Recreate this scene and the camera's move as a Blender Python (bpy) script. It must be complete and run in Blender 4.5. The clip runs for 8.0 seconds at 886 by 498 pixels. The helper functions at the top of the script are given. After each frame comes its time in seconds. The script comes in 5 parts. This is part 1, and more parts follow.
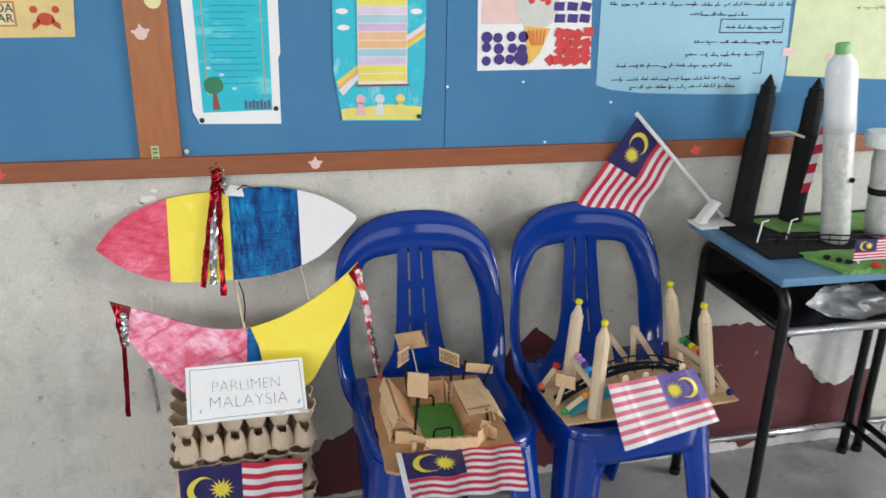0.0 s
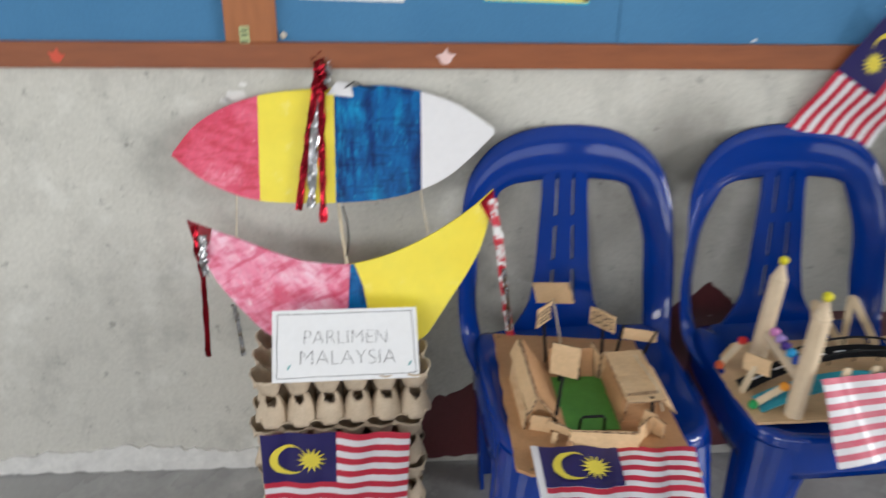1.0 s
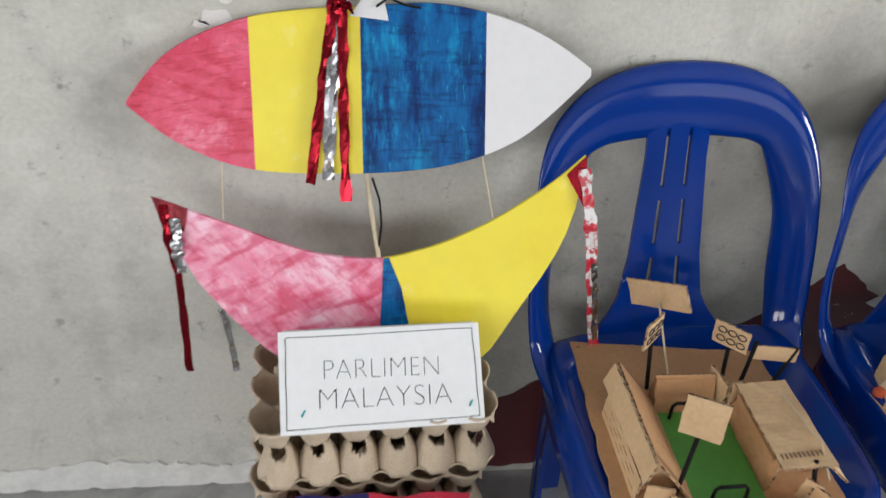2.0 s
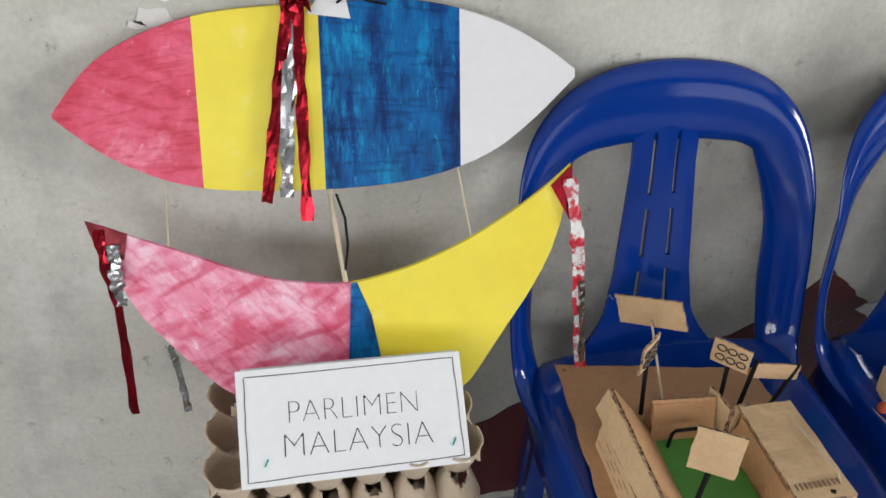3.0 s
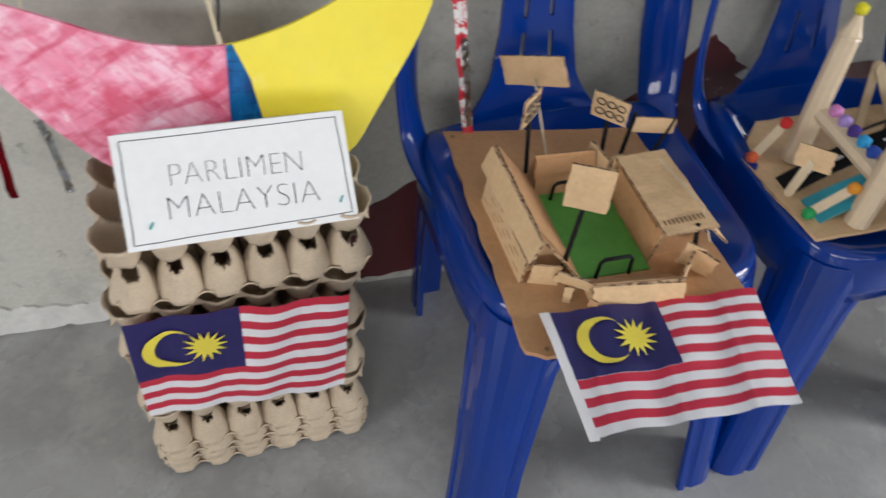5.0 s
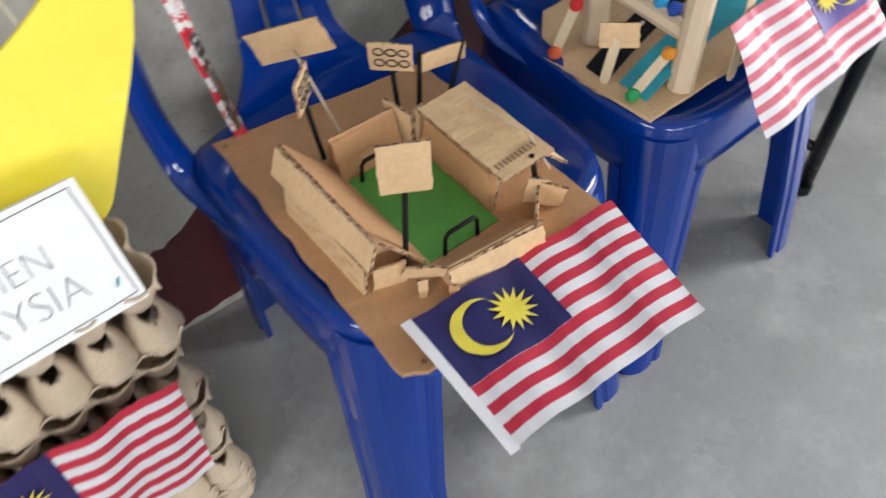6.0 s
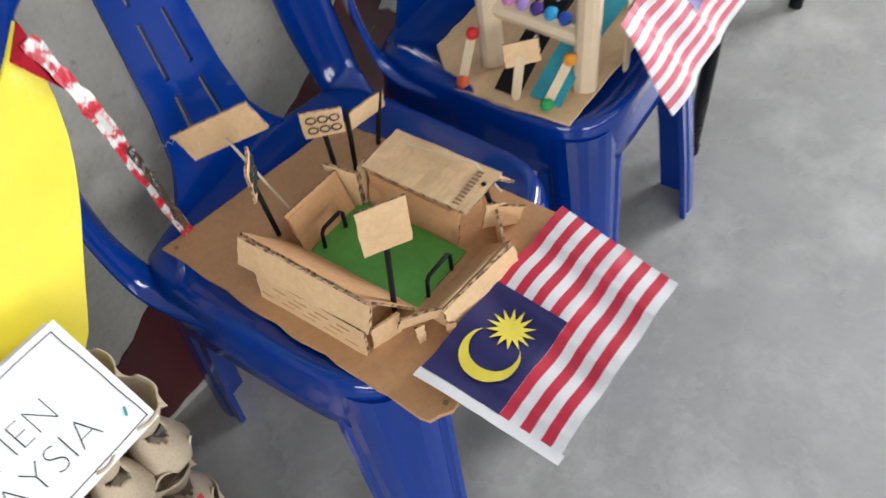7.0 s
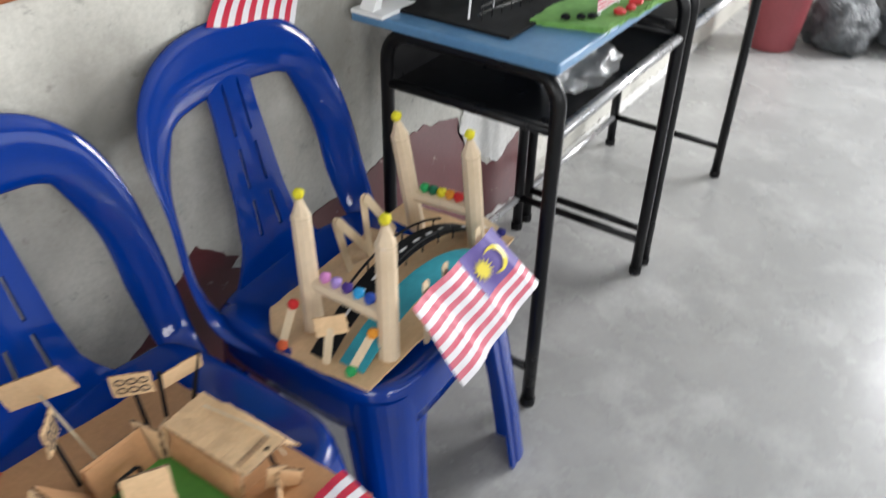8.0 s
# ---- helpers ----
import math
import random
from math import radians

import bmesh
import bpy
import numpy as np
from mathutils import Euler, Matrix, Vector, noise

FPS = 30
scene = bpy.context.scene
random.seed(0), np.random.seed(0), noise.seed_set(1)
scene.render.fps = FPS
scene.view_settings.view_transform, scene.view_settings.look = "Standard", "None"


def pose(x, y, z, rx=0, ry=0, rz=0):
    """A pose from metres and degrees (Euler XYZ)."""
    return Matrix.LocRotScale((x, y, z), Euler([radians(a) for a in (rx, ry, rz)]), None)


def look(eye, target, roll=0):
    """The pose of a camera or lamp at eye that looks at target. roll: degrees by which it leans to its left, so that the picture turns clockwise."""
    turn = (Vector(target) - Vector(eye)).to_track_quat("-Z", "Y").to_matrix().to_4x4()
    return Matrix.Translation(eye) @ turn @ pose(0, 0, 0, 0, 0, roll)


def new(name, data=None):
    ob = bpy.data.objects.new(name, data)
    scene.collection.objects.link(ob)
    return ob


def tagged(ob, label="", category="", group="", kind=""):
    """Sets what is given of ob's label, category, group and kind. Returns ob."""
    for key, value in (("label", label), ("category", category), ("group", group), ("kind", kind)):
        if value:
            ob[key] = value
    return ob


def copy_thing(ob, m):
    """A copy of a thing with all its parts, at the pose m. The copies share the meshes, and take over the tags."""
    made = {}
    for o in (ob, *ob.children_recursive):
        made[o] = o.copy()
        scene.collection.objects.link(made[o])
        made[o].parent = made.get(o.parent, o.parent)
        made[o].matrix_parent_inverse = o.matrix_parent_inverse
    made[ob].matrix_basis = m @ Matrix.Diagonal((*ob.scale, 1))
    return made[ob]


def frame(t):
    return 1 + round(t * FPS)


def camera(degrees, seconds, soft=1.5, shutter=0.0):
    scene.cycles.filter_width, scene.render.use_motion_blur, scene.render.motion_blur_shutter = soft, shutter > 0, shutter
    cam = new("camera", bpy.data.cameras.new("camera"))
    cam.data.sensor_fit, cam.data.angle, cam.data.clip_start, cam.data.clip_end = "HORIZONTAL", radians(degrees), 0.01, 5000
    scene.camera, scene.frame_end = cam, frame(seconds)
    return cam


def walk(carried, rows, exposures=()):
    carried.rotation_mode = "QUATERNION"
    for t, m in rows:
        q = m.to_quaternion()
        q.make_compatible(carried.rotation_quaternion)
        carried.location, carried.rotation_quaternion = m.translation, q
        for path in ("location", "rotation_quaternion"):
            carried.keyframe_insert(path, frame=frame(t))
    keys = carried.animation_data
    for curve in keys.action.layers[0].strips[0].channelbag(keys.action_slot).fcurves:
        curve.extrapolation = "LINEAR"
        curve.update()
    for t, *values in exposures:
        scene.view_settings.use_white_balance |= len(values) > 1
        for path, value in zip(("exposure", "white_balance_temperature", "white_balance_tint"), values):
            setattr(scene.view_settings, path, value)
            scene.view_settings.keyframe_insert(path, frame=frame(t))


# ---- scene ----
cam = camera(57.6, 8.0, shutter=0.5)
PATH = [
    (0, (0.617, -1.866, 1.437), (1.03, -0.039, 0.735), 1.1),
    (0.5, (0.606, -1.695, 1.396), (1.004, 0.121, 0.657), 0.9),
    (1, (0.621, -1.448, 1.323), (0.754, 0.32, 0.396), 1.3),
    (1.5, (0.584, -1.22, 1.255), (0.647, 0.465, 0.179), 1.8),
    (1.7, (0.544, -1.117, 1.247), (0.651, 0.533, 0.122), 2.2),
    (2.8, (0.527, -0.914, 1.193), (0.79, 0.69, 0.028), 2.6),
    (3, (0.519, -0.91, 1.19), (0.811, 0.711, 0.055), 3.1),
    (3.5, (0.523, -0.927, 1.191), (0.816, 0.706, 0.074), 3.0),
    (4, (0.528, -0.981, 1.159), (0.807, 0.529, -0.121), 2.8),
    (4.2, (0.529, -1.002, 1.135), (0.82, 0.448, -0.212), 3.1),
    (5.3, (0.562, -0.949, 1.13), (1.112, 0.296, -0.335), 4.3),
    (5.5, (0.576, -0.929, 1.13), (1.175, 0.264, -0.36), 0.5),
    (6, (0.628, -0.832, 1.076), (1.376, 0.184, -0.476), -1.9),
    (6.5, (0.647, -0.738, 1.066), (1.52, 0.109, -0.523), -2.8),
    (7, (0.56, -0.766, 1.114), (1.542, 0.068, -0.416), -6.4),
    (7.2, (0.527, -0.805, 1.143), (1.610, 0.029, -0.317), -5.9),
    (7.5, (0.519, -0.848, 1.196), (1.769, -0.027, -0.131), -3.5),
    (7.8, (0.566, -0.899, 1.230), (1.918, -0.042, 0.031), -1.1),
    (8, (0.631, -0.942, 1.252), (1.985, -0.035, 0.092), 1.1),
]
EXPOSURES = [(0, -0.46), (1.5, -0.52), (3.5, -0.62), (4.2, -0.7), (5.5, -0.24), (6, -0.1), (6.5, -0.02), (7.2, -0.03), (7.8, -0.15), (8, -0.11)]
walk(cam, [(t, look(eye, target, roll)) for t, eye, target, roll in PATH], EXPOSURES)

# ---- world, windows and light ----
world = bpy.data.worlds.new("world")
scene.world = world
world.use_nodes = True
wn = world.node_tree
sky = wn.nodes.new("ShaderNodeTexSky")
sky.sky_type = "NISHITA"
sky.sun_disc = False
sky.sun_elevation, sky.sun_rotation = radians(50), radians(200)
wn.links.new(sky.outputs["Color"], wn.nodes["Background"].inputs["Color"])
wn.nodes["Background"].inputs["Strength"].default_value = 0.12

ROOM_L, ROOM_R, ROOM_F, ROOM_H = -3.2, 5.3, -5.6, 3.0


def window_light(eye, target, w, h, watts, colour=(0.98, 0.985, 1.0)):
    lamp = bpy.data.lights.new("daylight", "AREA")
    lamp.shape, lamp.size, lamp.size_y, lamp.energy, lamp.color = "RECTANGLE", w, h, watts, colour
    ob = new("daylight", lamp)
    ob.matrix_world = look(eye, target)
    return ob


WINDOWS = [(-2.3, -0.9), (-0.5, 0.9), (1.3, 2.7), (3.1, 4.5)]
for (a, b), watts in zip(WINDOWS, (88, 36, 18, 10)):
    window_light(((a + b) / 2, ROOM_F + 0.02, 1.75), ((a + b) / 2, 0, 1.2), b - a, 1.4, watts)
SIDE = (-3.1, -1.2)
window_light((ROOM_R - 0.02, -2.15, 1.6), (0, -2.15, 0.5), 1.8, 1.4, 270)
window_light((ROOM_L + 0.02, -2.15, 1.6), (0, -2.15, 0.9), 1.8, 1.4, 95)


# ---- materials ----
def material(name, colour, rough=0.6, metal=0.0, var=0.12, scale=9.0, fine=90.0, bump=0.15, dist=0.002, second=None, amount=0.5, coat=0.0, stretch=(1, 1, 1), mottle=None, turn=0.0):
    """A surface with cloudy variation at two scales and fine relief."""
    m = bpy.data.materials.new(name)
    m.use_nodes = True
    nt = m.node_tree
    nodes, link = nt.nodes, nt.links.new
    b = nodes["Principled BSDF"]
    tc = nodes.new("ShaderNodeTexCoord")
    mp = nodes.new("ShaderNodeMapping")
    mp.vector_type = "TEXTURE"
    mp.inputs["Scale"].default_value, mp.inputs["Rotation"].default_value = [1 / s for s in stretch], (0, radians(turn), 0)
    link(tc.outputs["Object"], mp.inputs["Vector"])

    def cloud(s, detail=6, rough_=0.6):
        n = nodes.new("ShaderNodeTexNoise")
        n.inputs["Scale"].default_value, n.inputs["Detail"].default_value, n.inputs["Roughness"].default_value = s, detail, rough_
        link(mp.outputs["Vector"], n.inputs["Vector"])
        return n

    def ramp(src, lo, hi):
        r = nodes.new("ShaderNodeMapRange")
        r.inputs["From Min"].default_value, r.inputs["From Max"].default_value = lo, hi
        link(src.outputs["Fac"], r.inputs["Value"])
        return r

    big, small = cloud(scale), cloud(fine, 3)
    c2 = second or tuple(c * (1 - 2 * var) for c in colour)
    mix = nodes.new("ShaderNodeMix")
    mix.data_type = "RGBA"
    mix.inputs["A"].default_value = (*colour, 1)
    mix.inputs["B"].default_value = (*c2, 1)
    r1 = ramp(big, 0.5 - amount / 2 * 0.6, 0.5 + amount * 0.6)
    link(r1.outputs["Result"], mix.inputs["Factor"])
    mix2 = nodes.new("ShaderNodeMix")
    mix2.data_type, mix2.blend_type = "RGBA", "MULTIPLY"
    r2 = ramp(small, 0.3, 0.75)
    r2.inputs["To Min"].default_value, r2.inputs["To Max"].default_value = 1 - var, 1 + var * 0.4
    mix2.inputs["Factor"].default_value = 1
    link(mix.outputs["Result"], mix2.inputs["A"])
    link(r2.outputs["Result"], mix2.inputs["B"])
    out = mix2
    for size, tint, lo, hi in ([mottle] if mottle and not isinstance(mottle, list) else mottle or []):
        third = cloud(size, 8, 0.7)
        r3 = ramp(third, lo, hi)
        mix3 = nodes.new("ShaderNodeMix")
        mix3.data_type = "RGBA"
        mix3.inputs["B"].default_value = (*tint, 1)
        link(r3.outputs["Result"], mix3.inputs["Factor"])
        link(out.outputs["Result"], mix3.inputs["A"])
        out = mix3
    link(out.outputs["Result"], b.inputs["Base Color"])
    rr = ramp(big, 0.3, 0.7)
    rr.inputs["To Min"].default_value, rr.inputs["To Max"].default_value = max(0, rough - 0.06), min(1, rough + 0.06)
    link(rr.outputs["Result"], b.inputs["Roughness"])
    b.inputs["Metallic"].default_value = metal
    b.inputs["Coat Weight"].default_value = coat
    if bump:
        bp = nodes.new("ShaderNodeBump")
        bp.inputs["Strength"].default_value, bp.inputs["Distance"].default_value = bump, dist
        link(small.outputs["Fac"], bp.inputs["Height"])
        link(bp.outputs["Normal"], b.inputs["Normal"])
    return m


def cross_strokes(m, scale, stretch, turn, tint, lo=0.40, hi=0.58, wander=0.0):
    """A second coat of brush marks that runs across the first one."""
    nt = m.node_tree
    b = nt.nodes["Principled BSDF"]
    tc, mp = nt.nodes.new("ShaderNodeTexCoord"), nt.nodes.new("ShaderNodeMapping")
    mp.vector_type = "TEXTURE"
    mp.inputs["Scale"].default_value, mp.inputs["Rotation"].default_value = [1 / s for s in stretch], (0, radians(turn), 0)
    n, r, c, x = nt.nodes.new("ShaderNodeTexNoise"), nt.nodes.new("ShaderNodeMapRange"), nt.nodes.new("ShaderNodeMix"), nt.nodes.new("ShaderNodeMix")
    n.inputs["Scale"].default_value, n.inputs["Detail"].default_value, n.inputs["Distortion"].default_value = scale, 6, wander
    r.inputs["From Min"].default_value, r.inputs["From Max"].default_value = lo, hi
    c.data_type = "RGBA"
    c.inputs["A"].default_value, c.inputs["B"].default_value = (*tint, 1), (1, 1, 1, 1)
    x.data_type, x.blend_type = "RGBA", "MULTIPLY"
    x.inputs["Factor"].default_value = 1
    src = b.inputs["Base Color"].links[0].from_socket
    nt.links.new(tc.outputs["Object"], mp.inputs["Vector"])
    nt.links.new(mp.outputs["Vector"], n.inputs["Vector"])
    nt.links.new(n.outputs["Fac"], r.inputs["Value"])
    nt.links.new(r.outputs["Result"], c.inputs["Factor"])
    nt.links.new(src, x.inputs["A"])
    nt.links.new(c.outputs["Result"], x.inputs["B"])
    nt.links.new(x.outputs["Result"], b.inputs["Base Color"])


M = {}
M["plaster"] = material("plaster", (0.59, 0.575, 0.52), 0.85, var=0.12, scale=2.6, fine=120, bump=0.3, second=(0.51, 0.50, 0.45), amount=0.4, mottle=[(7, (0.35, 0.345, 0.315), 0.50, 0.75), (32, (0.16, 0.15, 0.14), 0.59, 0.74), (5, (0.66, 0.65, 0.60), 0.53, 0.68), (90, (0.10, 0.09, 0.085), 0.645, 0.72)])
M["concrete"] = material("concrete", (0.355, 0.353, 0.347), 0.27, var=0.05, scale=3.0, fine=75, bump=0.04, second=(0.25, 0.25, 0.247), amount=0.55, mottle=[(5, (0.45, 0.448, 0.44), 0.50, 0.74), (14, (0.22, 0.22, 0.218), 0.56, 0.95), (55, (0.13, 0.13, 0.13), 0.69, 0.76)])


def dirt_and_shade(m, x, z, wide, high, tint, most):
    """A patch with a broken outline on the wall: rubbed dirt plus painted-in shade."""
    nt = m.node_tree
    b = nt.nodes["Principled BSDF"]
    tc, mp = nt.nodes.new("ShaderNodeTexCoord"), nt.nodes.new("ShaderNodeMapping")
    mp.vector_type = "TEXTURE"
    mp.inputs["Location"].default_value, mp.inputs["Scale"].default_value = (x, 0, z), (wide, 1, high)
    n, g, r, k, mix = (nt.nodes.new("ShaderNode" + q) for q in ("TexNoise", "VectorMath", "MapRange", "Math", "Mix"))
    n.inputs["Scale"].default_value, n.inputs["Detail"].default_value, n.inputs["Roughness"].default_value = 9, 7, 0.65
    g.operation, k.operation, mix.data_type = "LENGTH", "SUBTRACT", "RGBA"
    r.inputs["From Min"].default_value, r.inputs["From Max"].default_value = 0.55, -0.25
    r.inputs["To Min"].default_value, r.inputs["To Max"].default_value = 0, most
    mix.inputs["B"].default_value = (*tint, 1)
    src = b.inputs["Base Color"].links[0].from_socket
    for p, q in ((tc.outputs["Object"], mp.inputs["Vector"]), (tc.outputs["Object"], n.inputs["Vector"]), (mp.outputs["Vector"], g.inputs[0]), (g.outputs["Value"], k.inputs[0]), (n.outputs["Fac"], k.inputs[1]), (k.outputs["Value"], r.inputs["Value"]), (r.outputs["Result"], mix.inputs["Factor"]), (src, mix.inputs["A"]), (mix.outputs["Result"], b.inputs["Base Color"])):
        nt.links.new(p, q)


# dirt behind the chair backs and their wall shadows, both as plaster colour
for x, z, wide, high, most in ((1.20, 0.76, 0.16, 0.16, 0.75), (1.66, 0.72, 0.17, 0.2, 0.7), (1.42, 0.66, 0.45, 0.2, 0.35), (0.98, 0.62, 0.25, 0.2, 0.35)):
    dirt_and_shade(M["plaster"], x, z, wide, high, (0.17, 0.16, 0.14), most)
M["room_paint"] = material("room_paint", (0.22, 0.215, 0.20), 0.8, var=0.06)
M["ceiling_paint"] = material("ceiling_paint", (0.5, 0.5, 0.485), 0.85, var=0.05)
M["maroon_paint"] = material("maroon_paint", (0.12, 0.03, 0.032), 0.4, var=0.15, scale=6, second=(0.11, 0.03, 0.035), mottle=(22, (0.5, 0.45, 0.42), 0.645, 0.68))
M["white_chips"] = material("white_chips", (0.74, 0.73, 0.70), 0.85, var=0.1, scale=30, bump=0.5)
M["board_blue"] = material("board_blue", (0.055, 0.195, 0.37), 0.85, var=0.08, scale=3, fine=160, bump=0.2, second=(0.045, 0.165, 0.325))
M["frame_wood"] = material("frame_wood", (0.42, 0.15, 0.045), 0.45, var=0.18, scale=5, fine=60, stretch=(1, 1, 0.15), second=(0.28, 0.09, 0.035))
M["frame_wood_h"] = material("frame_wood_h", (0.30, 0.095, 0.035), 0.45, var=0.18, scale=5, fine=60, stretch=(0.15, 1, 1), second=(0.21, 0.06, 0.025))
M["blue_plastic"] = material("blue_plastic", (0.0004, 0.030, 0.235), 0.09, var=0.06, scale=5, fine=300, bump=0.03, dist=0.0005, second=(0.0004, 0.026, 0.20))
M["blue_plastic"].node_tree.nodes["Principled BSDF"].inputs["Specular IOR Level"].default_value = 0.5
M["pulp"] = material("pulp", (0.60, 0.485, 0.355), 0.9, var=0.16, scale=25, fine=400, bump=0.5, second=(0.48, 0.38, 0.275))
M["card_brown"] = material("card_brown", (0.52, 0.285, 0.135), 0.75, var=0.12, scale=7, fine=150, bump=0.2, second=(0.42, 0.215, 0.095), mottle=(40, (0.34, 0.19, 0.10), 0.60, 0.8))
M["card_light"] = material("card_light", (0.70, 0.475, 0.265), 0.75, var=0.11, scale=9, fine=150, bump=0.2, second=(0.58, 0.375, 0.20), mottle=(45, (0.44, 0.29, 0.17), 0.62, 0.8))
for key in ("card_light", "card_brown"):
    # flutes of the corrugated board showing through the liner
    nt = M[key].node_tree
    wave, bp = nt.nodes.new("ShaderNodeTexWave"), nt.nodes.new("ShaderNodeBump")
    wave.bands_direction = "Y"
    wave.inputs["Scale"].default_value, wave.inputs["Distortion"].default_value, wave.inputs["Detail Scale"].default_value = 46, 1.2, 0.6
    bp.inputs["Strength"].default_value, bp.inputs["Distance"].default_value = (0.16, 0.0008) if key == "card_light" else (0.05, 0.0006)
    nt.links.new(nt.nodes["Mapping"].outputs["Vector"], wave.inputs["Vector"])
    nt.links.new(wave.outputs["Fac"], bp.inputs["Height"])
    nt.links.new(nt.nodes["Bump"].outputs["Normal"], bp.inputs["Normal"])
    nt.links.new(bp.outputs["Normal"], nt.nodes["Principled BSDF"].inputs["Normal"])
M["card_edge"] = material("card_edge", (0.50, 0.33, 0.19), 0.9, var=0.3, scale=160, fine=420, bump=0.6, dist=0.002, second=(0.10, 0.055, 0.03), amount=0.12)
M["card_dark"] = material("card_dark", (0.25, 0.15, 0.085), 0.85, var=0.12, scale=12, fine=200)
M["green_card"] = material("green_card", (0.10, 0.34, 0.05), 0.6, var=0.1, scale=10)
M["black_paint"] = material("black_paint", (0.006, 0.006, 0.007), 0.32, var=0.2, scale=20, bump=0.04)
M["black_paper"] = material("black_paper", (0.007, 0.007, 0.008), 0.75, var=0.2, scale=20)
for key in ("black_paint", "black_paper"):
    M[key].node_tree.nodes["Principled BSDF"].inputs["Specular IOR Level"].default_value = 0.25
M["paper_white"] = material("paper_white", (0.80, 0.80, 0.80), 0.7, var=0.03, scale=6, bump=0.05)
M["kite_white"] = material("kite_white", (0.74, 0.73, 0.74), 0.55, var=0.03, scale=6, bump=0.03)
M["kite_yellow"] = material("kite_yellow", (0.88, 0.74, 0.055), 0.5, var=0.06, scale=10, fine=40, second=(0.84, 0.66, 0.045), mottle=(15, (0.90, 0.80, 0.22), 0.58, 0.75), bump=0.05)
M["kite_red"] = material("kite_red", (0.78, 0.11, 0.20), 0.5, var=0.12, scale=13, fine=150, second=(0.66, 0.045, 0.11), amount=0.25, mottle=[(9, (0.84, 0.34, 0.44), 0.57, 0.74), (55, (0.86, 0.50, 0.57), 0.64, 0.74)], stretch=(1.3, 1, 0.75), turn=35)
cross_strokes(M["kite_red"], 42, (0.45, 1, 1.5), 15, (0.84, 0.45, 0.52), 0.36, 0.54, 0.6)
cross_strokes(M["kite_red"], 120, (0.25, 1, 1.8), -8, (0.88, 0.58, 0.62), 0.36, 0.46)
M["kite_pink"] = material("kite_pink", (0.85, 0.35, 0.48), 0.45, var=0.12, scale=17, fine=160, second=(0.78, 0.17, 0.29), amount=0.25, mottle=[(8, (0.88, 0.60, 0.70), 0.50, 0.64), (30, (0.90, 0.72, 0.78), 0.60, 0.70)], stretch=(1.6, 1, 0.6), turn=-40)
cross_strokes(M["kite_pink"], 34, (0.5, 1, 1.5), -25, (0.82, 0.34, 0.46), 0.40, 0.55, 0.4)
cross_strokes(M["kite_pink"], 60, (0.35, 1, 1.6), 40, (0.90, 0.60, 0.68), 0.36, 0.46, 0.3)
M["kite_blue"] = material("kite_blue", (0.0005, 0.125, 0.37), 0.45, var=0.25, scale=15, fine=170, second=(0.0004, 0.045, 0.20), amount=0.12, mottle=[(17, (0.001, 0.24, 0.50), 0.53, 0.63), (70, (0.01, 0.34, 0.58), 0.62, 0.69)], stretch=(2.3, 1, 0.4))
M["kite_blue"].node_tree.nodes["Principled BSDF"].inputs["Specular IOR Level"].default_value = 0.18
cross_strokes(M["kite_blue"], 26, (1.9, 1, 0.45), 0, (0.8, 0.55, 0.64), 0.40, 0.52)
cross_strokes(M["kite_blue"], 95, (0.3, 1, 1.7), 0, (0.8, 0.62, 0.68), 0.36, 0.47)
M["foil_red"] = material("foil_red", (0.30, 0.008, 0.018), 0.2, metal=0.92, var=0.2, scale=14, fine=26, bump=0.35, dist=0.004, second=(0.13, 0.005, 0.010))
M["foil_wrap"] = material("foil_wrap", (0.20, 0.008, 0.016), 0.32, metal=0.6, var=0.2, scale=40, fine=60, bump=0.5, dist=0.004, second=(0.09, 0.004, 0.008))
M["foil_silver"] = material("foil_silver", (0.50, 0.50, 0.51), 0.26, metal=1.0, var=0.2, scale=14, fine=30, bump=0.35, dist=0.004)
M["wrapper"] = material("wrapper", (0.55, 0.03, 0.05), 0.3, var=0.1, scale=50, second=(0.75, 0.73, 0.72), amount=0.06)
M["bamboo"] = material("bamboo", (0.62, 0.52, 0.36), 0.6, var=0.12, scale=20)
M["flag_red"] = material("flag_red", (0.52, 0.02, 0.05), 0.36, var=0.06, scale=30, fine=900, bump=0.1, dist=0.0005)
M["flag_red_worn"] = material("flag_red_worn", (0.56, 0.09, 0.14), 0.6, var=0.12, scale=40, fine=900, second=(0.62, 0.22, 0.27), bump=0.1, dist=0.0005)
M["flag_blue_worn"] = material("flag_blue_worn", (0.09, 0.06, 0.26), 0.6, var=0.12, scale=40, fine=900, second=(0.16, 0.12, 0.34), bump=0.1, dist=0.0005)
M["flag_white"] = material("flag_white", (0.72, 0.70, 0.72), 0.36, var=0.05, scale=30, fine=900, bump=0.1, dist=0.0005)
M["flag_blue"] = material("flag_blue", (0.017, 0.012, 0.10), 0.36, var=0.08, scale=30, fine=900, bump=0.1, dist=0.0005)
M["flag_yellow"] = material("flag_yellow", (0.75, 0.62, 0.07), 0.36, var=0.05, scale=30, fine=900, bump=0.1, dist=0.0005)
M["desk_blue"] = material("desk_blue", (0.11, 0.24, 0.39), 0.35, var=0.12, scale=8, second=(0.065, 0.17, 0.33), mottle=(18, (0.2, 0.3, 0.4), 0.62, 0.8))
M["steel"] = material("steel", (0.62, 0.62, 0.63), 0.3, metal=0.9, var=0.1)
M["pencil"] = material("pencil", (0.07, 0.07, 0.08), 0.8, var=0.3, scale=60)
M["ink"] = material("ink", (0.02, 0.02, 0.03), 0.7, var=0.2)


